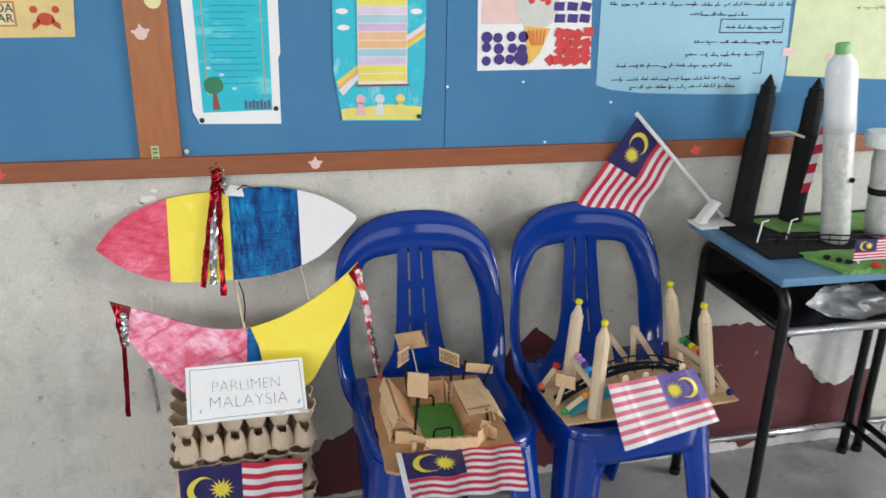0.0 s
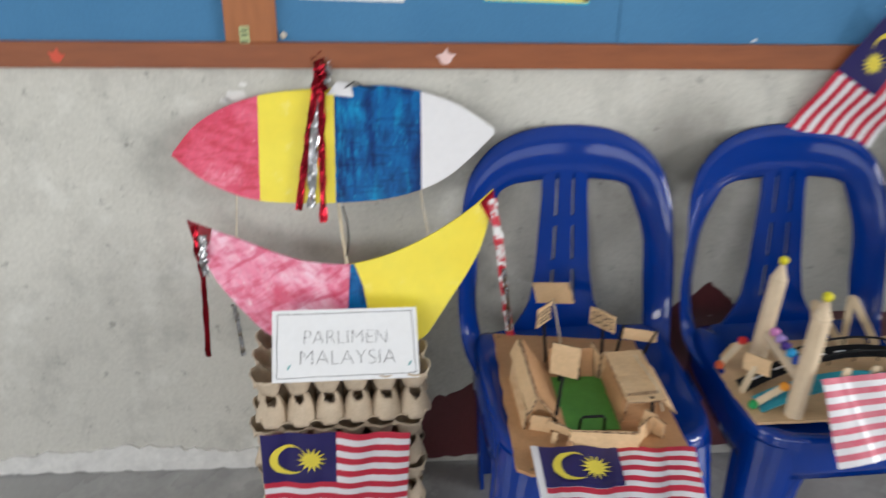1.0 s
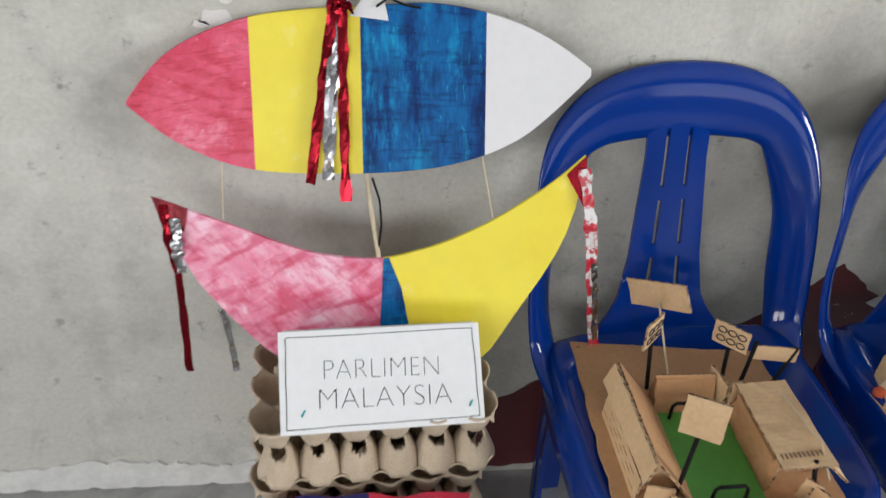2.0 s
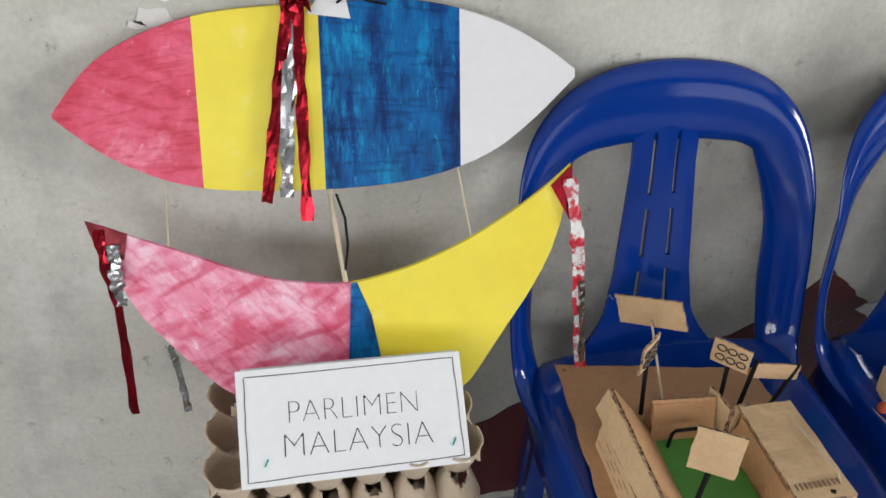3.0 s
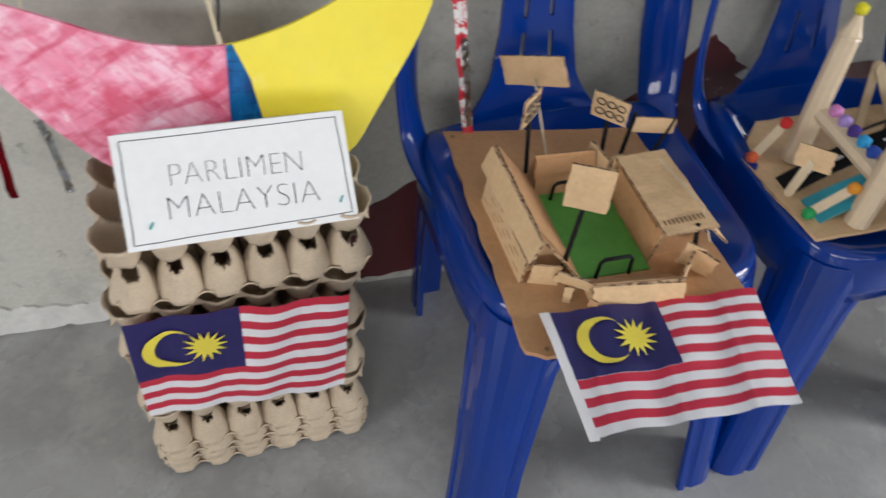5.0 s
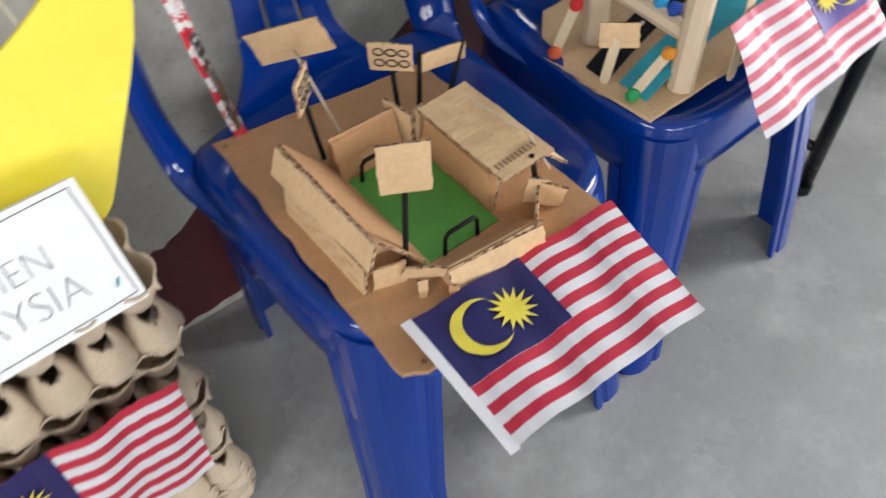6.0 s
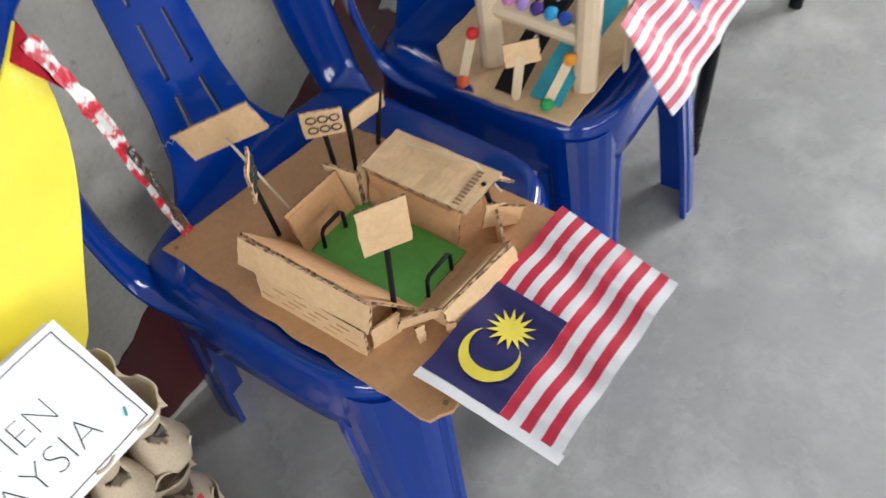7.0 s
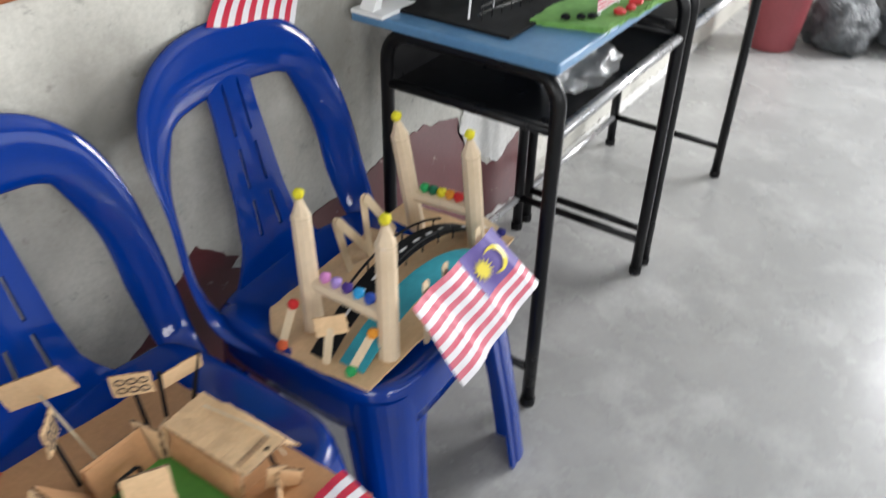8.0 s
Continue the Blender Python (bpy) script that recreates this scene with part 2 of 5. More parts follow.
# ---- mesh helpers ----
def part(name, bm, mat, parent=None, label="", smooth=False, recalc=True):
    me = bpy.data.meshes.new(name)
    if recalc:
        bmesh.ops.recalc_face_normals(bm, faces=bm.faces)
    if smooth:
        for f in bm.faces:
            f.smooth = True
    bm.to_mesh(me)
    bm.free()
    me.materials.append(mat)
    ob = new(name, me)
    if parent is not None:
        ob.parent = parent
    if label:
        tagged(ob, label)
    return ob


def thing(name, at, label, category, group="", kind=""):
    ob = new(name)
    ob.matrix_basis = at if isinstance(at, Matrix) else Matrix.Translation(at)
    ob.empty_display_size = 0.05
    return tagged(ob, label, category, group, kind)


def box_bm(lo, hi, bevel=0.0, seg=2, bm=None):
    bm = bm or bmesh.new()
    vs = [bm.verts.new((x, y, z)) for x in (lo[0], hi[0]) for y in (lo[1], hi[1]) for z in (lo[2], hi[2])]
    for f in ((0, 1, 3, 2), (4, 6, 7, 5), (0, 4, 5, 1), (2, 3, 7, 6), (0, 2, 6, 4), (1, 5, 7, 3)):
        bm.faces.new([vs[i] for i in f])
    if bevel:
        bmesh.ops.bevel(bm, geom=bm.edges[:], offset=bevel, segments=seg, affect="EDGES", profile=0.5)
    return bm


def slab_bm(outline, place, depth, bm=None):
    """A flat plate from a 2D outline; place(u, v) gives the point and depth is the vector of its thickness."""
    bm = bm or bmesh.new()
    front = [bm.verts.new(place(*p)) for p in outline]
    back = [bm.verts.new(v.co + depth) for v in front]
    bm.faces.new(front)
    bm.faces.new(back[::-1])
    n = len(front)
    for i in range(n):
        bm.faces.new((front[i], back[i], back[(i + 1) % n], front[(i + 1) % n]))
    return bm


def tube_bm(points, r, n=8, bm=None, cap=True, r_end=None):
    """A round bar along points."""
    bm = bm or bmesh.new()
    pts = [Vector(p) for p in points]
    rings = []
    up = None
    for i, p in enumerate(pts):
        d = (pts[min(i + 1, len(pts) - 1)] - pts[max(i - 1, 0)]).normalized()
        if up is None:
            up = d.orthogonal().normalized()
        up = (up - d * up.dot(d)).normalized()
        side = d.cross(up)
        rad = r if r_end is None else r + (r_end - r) * i / (len(pts) - 1)
        rings.append([bm.verts.new(p + (up * math.cos(2 * math.pi * k / n) + side * math.sin(2 * math.pi * k / n)) * rad) for k in range(n)])
    for a, b in zip(rings, rings[1:]):
        for k in range(n):
            bm.faces.new((a[k], a[(k + 1) % n], b[(k + 1) % n], b[k]))
    if cap:
        bm.faces.new(rings[0][::-1])
        bm.faces.new(rings[-1])
    return bm


def ball_bm(c, r, bm=None, lumpy=0.0, sub=2):
    bm = bm or bmesh.new()
    made = bmesh.ops.create_icosphere(bm, subdivisions=sub, radius=r)
    for v in made["verts"]:
        v.co *= 1 + lumpy * (noise.noise(v.co * 400) if lumpy else 0)
        v.co += Vector(c)
    return bm


def curve_at(pts, x):
    """Smooth interpolation through (x, z) pairs in order of x."""
    xs, zs = [p[0] for p in pts], [p[1] for p in pts]
    i = max(0, min(len(xs) - 2, int(np.searchsorted(xs, x)) - 1))
    h = xs[i + 1] - xs[i]
    t = (x - xs[i]) / h

    def slope(k):
        a, b = max(k - 1, 0), min(k + 1, len(xs) - 1)
        return (zs[b] - zs[a]) / (xs[b] - xs[a])

    m0, m1 = slope(i) * h, slope(i + 1) * h
    return (2 * t**3 - 3 * t**2 + 1) * zs[i] + (t**3 - 2 * t**2 + t) * m0 + (-2 * t**3 + 3 * t**2) * zs[i + 1] + (t**3 - t**2) * m1


def strip_bm(top, bottom, x0, x1, place, depth, n=14, rows=6, wob=0.0):
    """A sheet between two curves over x, closed with thickness."""
    bm = bmesh.new()
    grid = []
    for i in range(n + 1):
        x = x0 + (x1 - x0) * i / n
        t, b = curve_at(top, x), curve_at(bottom, x)
        if t - b < 0.003:
            b = t - 0.003
        grid.append([(x, b + (t - b) * j / rows) for j in range(rows + 1)])
    f = [[bm.verts.new(place(*p)) for p in col] for col in grid]
    k = [[bm.verts.new(place(*p) + depth) for p in col] for col in grid]
    for i in range(n):
        for j in range(rows):
            bm.faces.new((f[i][j], f[i + 1][j], f[i + 1][j + 1], f[i][j + 1]))
            bm.faces.new((k[i][j], k[i][j + 1], k[i + 1][j + 1], k[i + 1][j]))
    for i in range(n):
        bm.faces.new((f[i][0], k[i][0], k[i + 1][0], f[i + 1][0]))
        bm.faces.new((f[i][rows], f[i + 1][rows], k[i + 1][rows], k[i][rows]))
    for j in range(rows):
        bm.faces.new((f[0][j], f[0][j + 1], k[0][j + 1], k[0][j]))
        bm.faces.new((f[n][j], k[n][j], k[n][j + 1], f[n][j + 1]))
    return bm


# ---- room ----
def structure(ob, label, category):
    return tagged(ob, label, category, kind="structure")


bm = box_bm((ROOM_L - 0.2, ROOM_F - 0.2, -0.2), (ROOM_R + 0.2, 0.2, 0))
structure(part("floor", bm, M["concrete"]), "smooth worn grey cement floor of a classroom", "floor")
wall = part("wall_back", box_bm((ROOM_L - 0.2, 0, 0), (ROOM_R + 0.2, 0.2, ROOM_H)), M["plaster"])
structure(wall, "stained off-white plastered classroom wall with peeling paint", "wall")
bm = box_bm((ROOM_L - 0.2, SIDE[1], 0), (ROOM_L, 0, ROOM_H))
box_bm((ROOM_L - 0.2, ROOM_F, 0), (ROOM_L, SIDE[0], ROOM_H), bm=bm)
box_bm((ROOM_L - 0.2, SIDE[0], 2.35), (ROOM_L, SIDE[1], ROOM_H), bm=bm)
box_bm((ROOM_L - 0.2, SIDE[0], 0), (ROOM_L, SIDE[1], 0.85), bm=bm)
structure(part("wall_left", bm, M["room_paint"]), "painted side wall with a window opening", "wall")
# unseen end wall: window opening above a 0.85 sill, lets in the right-hand daylight
bm = box_bm((ROOM_R, SIDE[1], 0), (ROOM_R + 0.2, 0, ROOM_H))
box_bm((ROOM_R, ROOM_F, 0), (ROOM_R + 0.2, SIDE[0], ROOM_H), bm=bm)
box_bm((ROOM_R, SIDE[0], 2.35), (ROOM_R + 0.2, SIDE[1], ROOM_H), bm=bm)
box_bm((ROOM_R, SIDE[0], 0), (ROOM_R + 0.2, SIDE[1], 0.85), bm=bm)
structure(part("wall_right", bm, M["room_paint"]), "painted end wall with a window opening", "wall")
bm = box_bm((ROOM_L, ROOM_F - 0.2, 0), (ROOM_R, ROOM_F, 1.0))
box_bm((ROOM_L, ROOM_F - 0.2, 2.5), (ROOM_R, ROOM_F, ROOM_H), bm=bm)
edges_x = [ROOM_L] + [v for w in WINDOWS for v in w] + [ROOM_R]
for a, b in zip(edges_x[::2], edges_x[1::2]):
    box_bm((a, ROOM_F - 0.2, 1.0), (b, ROOM_F, 2.5), bm=bm)
structure(part("wall_front", bm, M["room_paint"]), "painted wall with a row of window openings", "wall")
structure(part("ceiling", box_bm((ROOM_L - 0.2, ROOM_F - 0.2, ROOM_H), (ROOM_R + 0.2, 0.2, ROOM_H + 0.15)), M["ceiling_paint"]), "plain white classroom ceiling", "ceiling")


def ragged(points, step=0.012, amp=0.008, seed=0):
    """An outline with a torn edge through the given corners."""
    out = []
    n = len(points)
    for i in range(n):
        a, b = Vector((*points[i], 0)), Vector((*points[(i + 1) % n], 0))
        k = max(1, int((b - a).length / step))
        d = (b - a).normalized()
        side = Vector((-d.y, d.x, 0))
        for j in range(k):
            p = a + (b - a) * j / k
            w = noise.noise(p * 28 + Vector((seed, 0, 0))) + 0.6 * noise.noise(p * 75 + Vector((0, seed, 0)))
            q = p + side * w * amp
            out.append((q.x, max(q.y, 0.001)))
    return out


def wall_sheet(name, pts, mat, proud, label, amp=0.008, seed=0, step=0.012):
    bm = bmesh.new()
    slab_bm(ragged(pts, step, amp, seed), lambda x, z: Vector((x, -proud, z)), Vector((0, proud - 0.0004, 0)), bm)
    bmesh.ops.triangulate(bm, faces=[f for f in bm.faces if len(f.verts) > 4])
    ob = part(name, bm, mat, wall, label)
    return ob


wall_sheet("paint_patch", [(0.60, 0.012), (0.67, 0.13), (0.72, 0.185), (0.82, 0.23), (0.93, 0.30), (1.02, 0.28), (1.12, 0.33), (1.21, 0.385), (1.26, 0.44), (1.30, 0.475), (1.37, 0.415), (1.43, 0.35), (1.50, 0.38), (1.60, 0.40), (1.70, 0.40), (1.80, 0.425), (1.90, 0.44), (2.02, 0.42), (2.08, 0.40), (2.10, 0.35), (2.13, 0.30), (2.18, 0.27), (2.24, 0.20), (2.29, 0.195), (2.36, 0.25), (2.42, 0.26), (2.44, 0.02), (1.95, 0.02), (1.5, 0.03), (1.0, 0.02)], M["maroon_paint"], 0.0025, "maroon gloss paint, torn along its upper edge", 0.012)
wall_sheet("plaster_strip", [(-1.6, 0.001), (-1.6, 0.05), (-0.8, 0.055), (-0.27, 0.047), (-0.15, 0.056), (0.046, 0.075), (0.19, 0.058), (0.45, 0.06), (0.60, 0.03), (0.60, 0.001)], M["white_chips"], 0.006, "white flaking plaster along the floor", 0.012, 4, 0.008)
wall_sheet("plaster_flake", [(1.37, 0.40), (1.44, 0.345), (1.47, 0.30), (1.53, 0.35), (1.47, 0.43)], M["white_chips"], 0.004, "", 0.01, 8)
wall_sheet("plaster_flake", [(2.09, 0.36), (2.15, 0.285), (2.28, 0.195), (2.40, 0.25), (2.43, 0.42), (2.11, 0.43)], M["white_chips"], 0.004, "", 0.01, 9)
for i, (a, b, h) in enumerate(((1.08, 1.2, 0.03), (1.45, 1.75, 0.035), (1.80, 1.97, 0.05), (2.05, 2.45, 0.045), (2.5, 3.9, 0.05))):
    wall_sheet("plaster_chip", [(a, 0.001), (a, h * 0.6), ((a + b) / 2, h), (b, h * 0.5), (b, 0.001)], M["white_chips"], 0.005, "", 0.012, 20 + i, 0.008)
for x, z, s in ((0.345, 0.883, 0.022), (0.325, 0.875, 0.01), (0.36, 0.905, 0.008)):
    wall_sheet("paint_splash", [(x - s, z - s * 0.4), (x, z - s * 0.6), (x + s, z - s * 0.3), (x + s * 0.7, z + s * 0.4), (x - s * 0.6, z + s * 0.5)], M["white_chips"], 0.001, "", 0.004, int(x * 1000), 0.004)

# ---- notice board ----
BOARD_T = 0.012
board = thing("notice_board", (0, 0, 0), "blue paper-covered notice board in a reddish wooden frame", "notice board")
part("panel", box_bm((-1.6, -0.007, 0.984), (0.341, 0, 2.1)), M["board_blue"], board)
part("panel", box_bm((0.43, -0.007, 0.984), (1.035, 0, 2.1)), M["board_blue"], board)
part("panel", box_bm((1.0365, -0.008, 0.984), (3.9, 0, 2.1)), M["board_blue"], board)
part("batten", box_bm((0.341, -0.016, 0.984), (0.430, 0, 2.1), 0.002), M["frame_wood"], board, "reddish brown upright wooden batten")
part("rail", box_bm((-1.64, -0.018, 0.938), (3.94, 0, 0.984), 0.003), M["frame_wood_h"], board, "reddish brown lower frame rail")
part("rail", box_bm((-1.64, -0.018, 2.1), (3.94, 0, 2.15), 0.003), M["frame_wood_h"], board)
part("stile", box_bm((-1.64, -0.018, 0.984), (-1.6, 0, 2.1), 0.003), M["frame_wood"], board)
part("stile", box_bm((3.9, -0.018, 0.984), (3.94, 0, 2.1), 0.003), M["frame_wood"], board)


# ---- chairs ----
def back_y(x, z):
    t = max(0.0, (z - 0.42) / 0.42)
    return 0.165 + 0.085 * t - 0.65 * x * x


def make_chair(at, label, front=-0.202, foot_y=-0.262):
    chair = thing("plastic_chair", at, label, "chair", "blue plastic chairs")
    mat = M["blue_plastic"]
    # arch of the backrest
    half = [(0.172, 0.02, 0.418, 0.014, 0.9), (0.180, 0.085, 0.428, 0.022, 0.75), (0.186, 0.128, 0.452, 0.029, 0.42), (0.190, 0.150, 0.488, 0.033, 0.12), (0.190, back_y(0.186, 0.53), 0.53, 0.035, 0)]
    half += [(x, back_y(x, z), z, w, 0) for x, z, w in ((0.188, 0.575, 0.0345), (0.184, 0.62, 0.034), (0.177, 0.665, 0.034), (0.166, 0.706, 0.035), (0.150, 0.740, 0.037), (0.119, 0.763, 0.043), (0.082, 0.774, 0.048), (0.042, 0.779, 0.050), (0.0, 0.780, 0.051))]
    path = [(-p[0], *p[1:]) for p in half] + half[-2::-1]
    fine = []
    for i in range(len(path) - 1):
        p0, p1, p2, p3 = (path[max(0, min(len(path) - 1, i + k))] for k in (-1, 0, 1, 2))
        for j in range(4):
            t = j / 4
            fine.append(tuple(0.5 * (2 * b + (c - a) * t + (2 * a - 5 * b + 4 * c - d) * t * t + (3 * b - a - 3 * c + d) * t**3) for a, b, c, d in zip(p0, p1, p2, p3)))
    fine.append(path[-1])
    bm = bmesh.new()
    rings = []
    N = 18
    for i, (x, y, z, w, flat) in enumerate(fine):
        a, b = fine[max(i - 1, 0)], fine[min(i + 1, len(fine) - 1)]
        d = (Vector(b[:3]) - Vector(a[:3])).normalized()
        t = min(1.0, max(0.0, (0.755 - z) / 0.15))
        t = t * t * (3 - 2 * t)
        turn = math.copysign(radians(52) * t, -x)
        nr = (Vector((math.sin(turn), -math.cos(turn), 0)) * (1 - flat) + Vector((0, 0, 1)) * flat).normalized()
        ac = nr.cross(d).normalized()
        nr = d.cross(ac).normalized()
        ring = []
        dome = 0.10 * w * (1 - flat)
        for k in range(N):
            c, s = math.cos(2 * math.pi * k / N), math.sin(2 * math.pi * k / N)
            c = math.copysign(abs(c) ** 0.8, c)
            p = Vector((x, y, z)) + ac * w * c
            p.y += (back_y(p.x, p.z) - back_y(x, z)) * (1 - flat) * (1 - t)
            ring.append(bm.verts.new(p + nr * (-0.0045 * s + dome * (1 - c * c) - 0.004 * c**8)))
        rings.append(ring)
    for a, b in zip(rings, rings[1:]):
        for k in range(N):
            bm.faces.new((a[k], a[(k + 1) % N], b[(k + 1) % N], b[k]))
    bm.faces.new(rings[0])
    bm.faces.new(rings[-1][::-1])
    part("back_frame", bm, mat, chair, smooth=True)
    # slotted splat
    bm = bmesh.new()
    xs = [-1, -0.75, -0.42, -0.30, 0, 0.30, 0.42, 0.75, 1]
    zs = [0.42, 0.432, 0.445, 0.458, 0.47, 0.481, 0.492, 0.555, 0.575, 0.60, 0.642, 0.662, 0.70, 0.745, 0.762, 0.78]
    holes = ((0.492, 0.555), (0.575, 0.642), (0.662, 0.745))

    def hw(z):
        t = (z - 0.42) / 0.36
        return 0.064 - 0.025 * t + 0.035 * max(0, (t - 0.86) / 0.14) ** 2 + 0.055 * max(0, (0.30 - t) / 0.30) ** 2
    vs = [[bm.verts.new((x * hw(z), back_y(x * hw(z), z) - 0.004 * (1 - x * x), z)) for x in xs] for z in zs]
    for j in range(len(zs) - 1):
        for i in range(len(xs) - 1):
            mid = (zs[j] + zs[j + 1]) / 2
            if i in (2, 5) and any(a < mid < b for a, b in holes):
                continue
            bm.faces.new((vs[j][i], vs[j][i + 1], vs[j + 1][i + 1], vs[j + 1][i]))
    splat = part("backrest", bm, mat, chair)
    mod = splat.modifiers.new("thick", "SOLIDIFY")
    mod.thickness, mod.offset = 0.007, 0
    # seat shell
    bm = bmesh.new()
    K = 64
    rings = []
    prof = [(0.02, 0.424, 0), (0.35, 0.423, 0), (0.65, 0.424, 0), (0.82, 0.428, 0), (0.91, 0.436, 0), (0.965, 0.437, 0), (0.99, 0.434, 0), (1.002, 0.426, 0), (1.007, 0.40, 0), (1.012, 0.385, 0.5), (1.015, 0.375, 1.0)]
    for s, z, low in prof:
        ring = []
        for k in range(K):
            a = 2 * math.pi * k / K
            c, n = math.cos(a), math.sin(a)
            e = 2 / 4.6
            x, y = math.copysign(abs(c) ** e, c), math.copysign(abs(n) ** e, n)
            corner = min(abs(x), abs(y)) ** 6
            lift = 0.03 * max(0, abs(x) - 0.75) / 0.25 * max(0, y * 0.6 + 0.25) * (s > 0.8)
            ring.append(bm.verts.new((x * 0.189 * s, y * (0.172 - front) / 2 * s + (0.172 + front) / 2, z + lift - low * (0.02 + 0.05 * corner))))
        rings.append(ring)
    bm.faces.new(rings[0])
    for a, b in zip(rings, rings[1:]):
        for k in range(K):
            bm.faces.new((a[k], a[(k + 1) % K], b[(k + 1) % K], b[k]))
    seat = part("seat", bm, mat, chair, smooth=True)
    mod = seat.modifiers.new("thick", "SOLIDIFY")
    mod.thickness = 0.005
    # channelled legs
    for sx, sy, top, foot in ((1, -1, (0.184, front + 0.008), (0.217, foot_y)), (-1, -1, (0.184, front + 0.008), (0.217, foot_y)), (1, 1, (0.180, 0.150), (0.143, 0.232)), (-1, 1, (0.180, 0.150), (0.143, 0.232))):
        bm = bmesh.new()
        rings = []
        for t in (0, 0.06, 0.12, 0.2, 0.3, 0.42, 0.65, 1.0):
            z = 0.415 * (1 - t)
            cx, cy = sx * (top[0] + (foot[0] - top[0]) * t), top[1] + (foot[1] - top[1]) * t
            w = 0.054 + 0.07 * max(0.0, 1 - t * 3) ** 2 - 0.012 * t
            th = 0.009
            r = (0.038 if sy < 0 else 0.022) + 0.016 * max(0.0, 1 - t * 1.6)
            w = max(w, r + (0.024 if sy < 0 else 0.036))
            arc = [(r - r * math.sin(a * math.pi / 12), r - r * math.cos(a * math.pi / 12)) for a in range(7)]
            inner = [(r - (r - th) * math.sin(a * math.pi / 12), r - (r - th) * math.cos(a * math.pi / 12)) for a in range(6, -1, -1)]
            g = r + 0.012
            wu, wv = (w * 1.16, max(w * 0.86, g + 0.022)) if sy < 0 else (w, w)
            shape = arc + [(0, g), (0.003, g + 0.006), (0.003, wv - 0.014), (0, wv - 0.009), (0, wv), (th, wv)] + inner + [(wu, th), (wu, 0), (wu - 0.009, 0), (wu - 0.014, 0.003), (g + 0.006, 0.003), (g, 0)]
            rings.append([bm.verts.new((cx - sx * u, cy - sy * v, z)) for u, v in shape])
        n = len(rings[0])
        for a, b in zip(rings, rings[1:]):
            for k in range(n):
                bm.faces.new((a[k], a[(k + 1) % n], b[(k + 1) % n], b[k]))
        bm.faces.new(rings[0])
        bm.faces.new(rings[-1][::-1])
        part("leg", bm, mat, chair)
    return chair


make_chair(pose(0.974, -0.262, 0, 0, 0, 4), "glossy dark blue plastic chair holding a cardboard stadium model")
make_chair(pose(1.407, -0.256, 0, 0, 0, 3), "glossy dark blue plastic chair holding a bridge model", -0.197, -0.243)


# ---- desks ----
def make_desk(x0, x1, label):
    yf, yb, top = -0.425, -0.072, 0.748
    desk = thing("school_desk", (x0, 0, 0), label, "desk", "school desks")
    w = x1 - x0
    r = 0.0135
    for x in (0.012, w - 0.012):
        pts = [(x, yf, 0), (x, yf, 0.2), (x, yf, 0.45), (x, yf, top - 0.07)]
        for k in range(1, 7):
            a = k / 6 * math.pi / 2
            pts.append((x, yf + 0.05 * (1 - math.cos(a)), top - 0.07 + 0.055 * math.sin(a)))
        for k in range(0, 7):
            a = k / 6 * math.pi / 2
            pts.append((x, yb - 0.05 * (1 - math.sin(a)), top - 0.07 + 0.055 * math.cos(a)))
        pts += [(x, yb, 0.45), (x, yb, 0.2), (x, yb, 0)]
        part("side_frame", tube_bm(pts, r, 10), M["black_paint"], desk, smooth=True)
        part("foot_bar", tube_bm([(x, yf, 0.10), (x, yb, 0.10)], 0.010, 8), M["black_paint"], desk, smooth=True)
        part("shelf_bar", tube_bm([(x, yf, 0.635), (x, yb, 0.635)], 0.010, 8), M["black_paint"], desk, smooth=True)
    part("back_rail", tube_bm([(0.012, yb, 0.10), (w - 0.012, yb, 0.10)], 0.010, 8), M["steel"], desk, "bare steel rail", smooth=True)
    part("front_rail", tube_bm([(0.012, yf, 0.63), (w - 0.012, yf, 0.63)], 0.011, 8), M["steel"], desk, "bare steel rail", smooth=True)
    shelf = box_bm((0.02, yf + 0.012, 0.625), (w - 0.02, yb, 0.631))
    box_bm((0.02, yb, 0.625), (w - 0.02, yb + 0.006, 0.70), bm=shelf)
    part("shelf", shelf, M["black_paint"], desk, "black sheet-metal book shelf")
    part("tabletop", box_bm((-0.012, -0.43, top - 0.004), (w + 0.008, -0.01, top + 0.016), 0.005, 3), M["desk_blue"], desk, "faded blue laminate top")
    for x in (0.012, w - 0.012):
        for y in (yf, yb):
            part("foot", tube_bm([(x, y, 0), (x, y, 0.02)], 0.0155, 10), M["black_paper"], desk)
    return desk


make_desk(1.722, 2.308, "school desk with a blue top on a black tubular frame")
make_desk(2.336, 2.92, "school desk with blue top beside another desk")


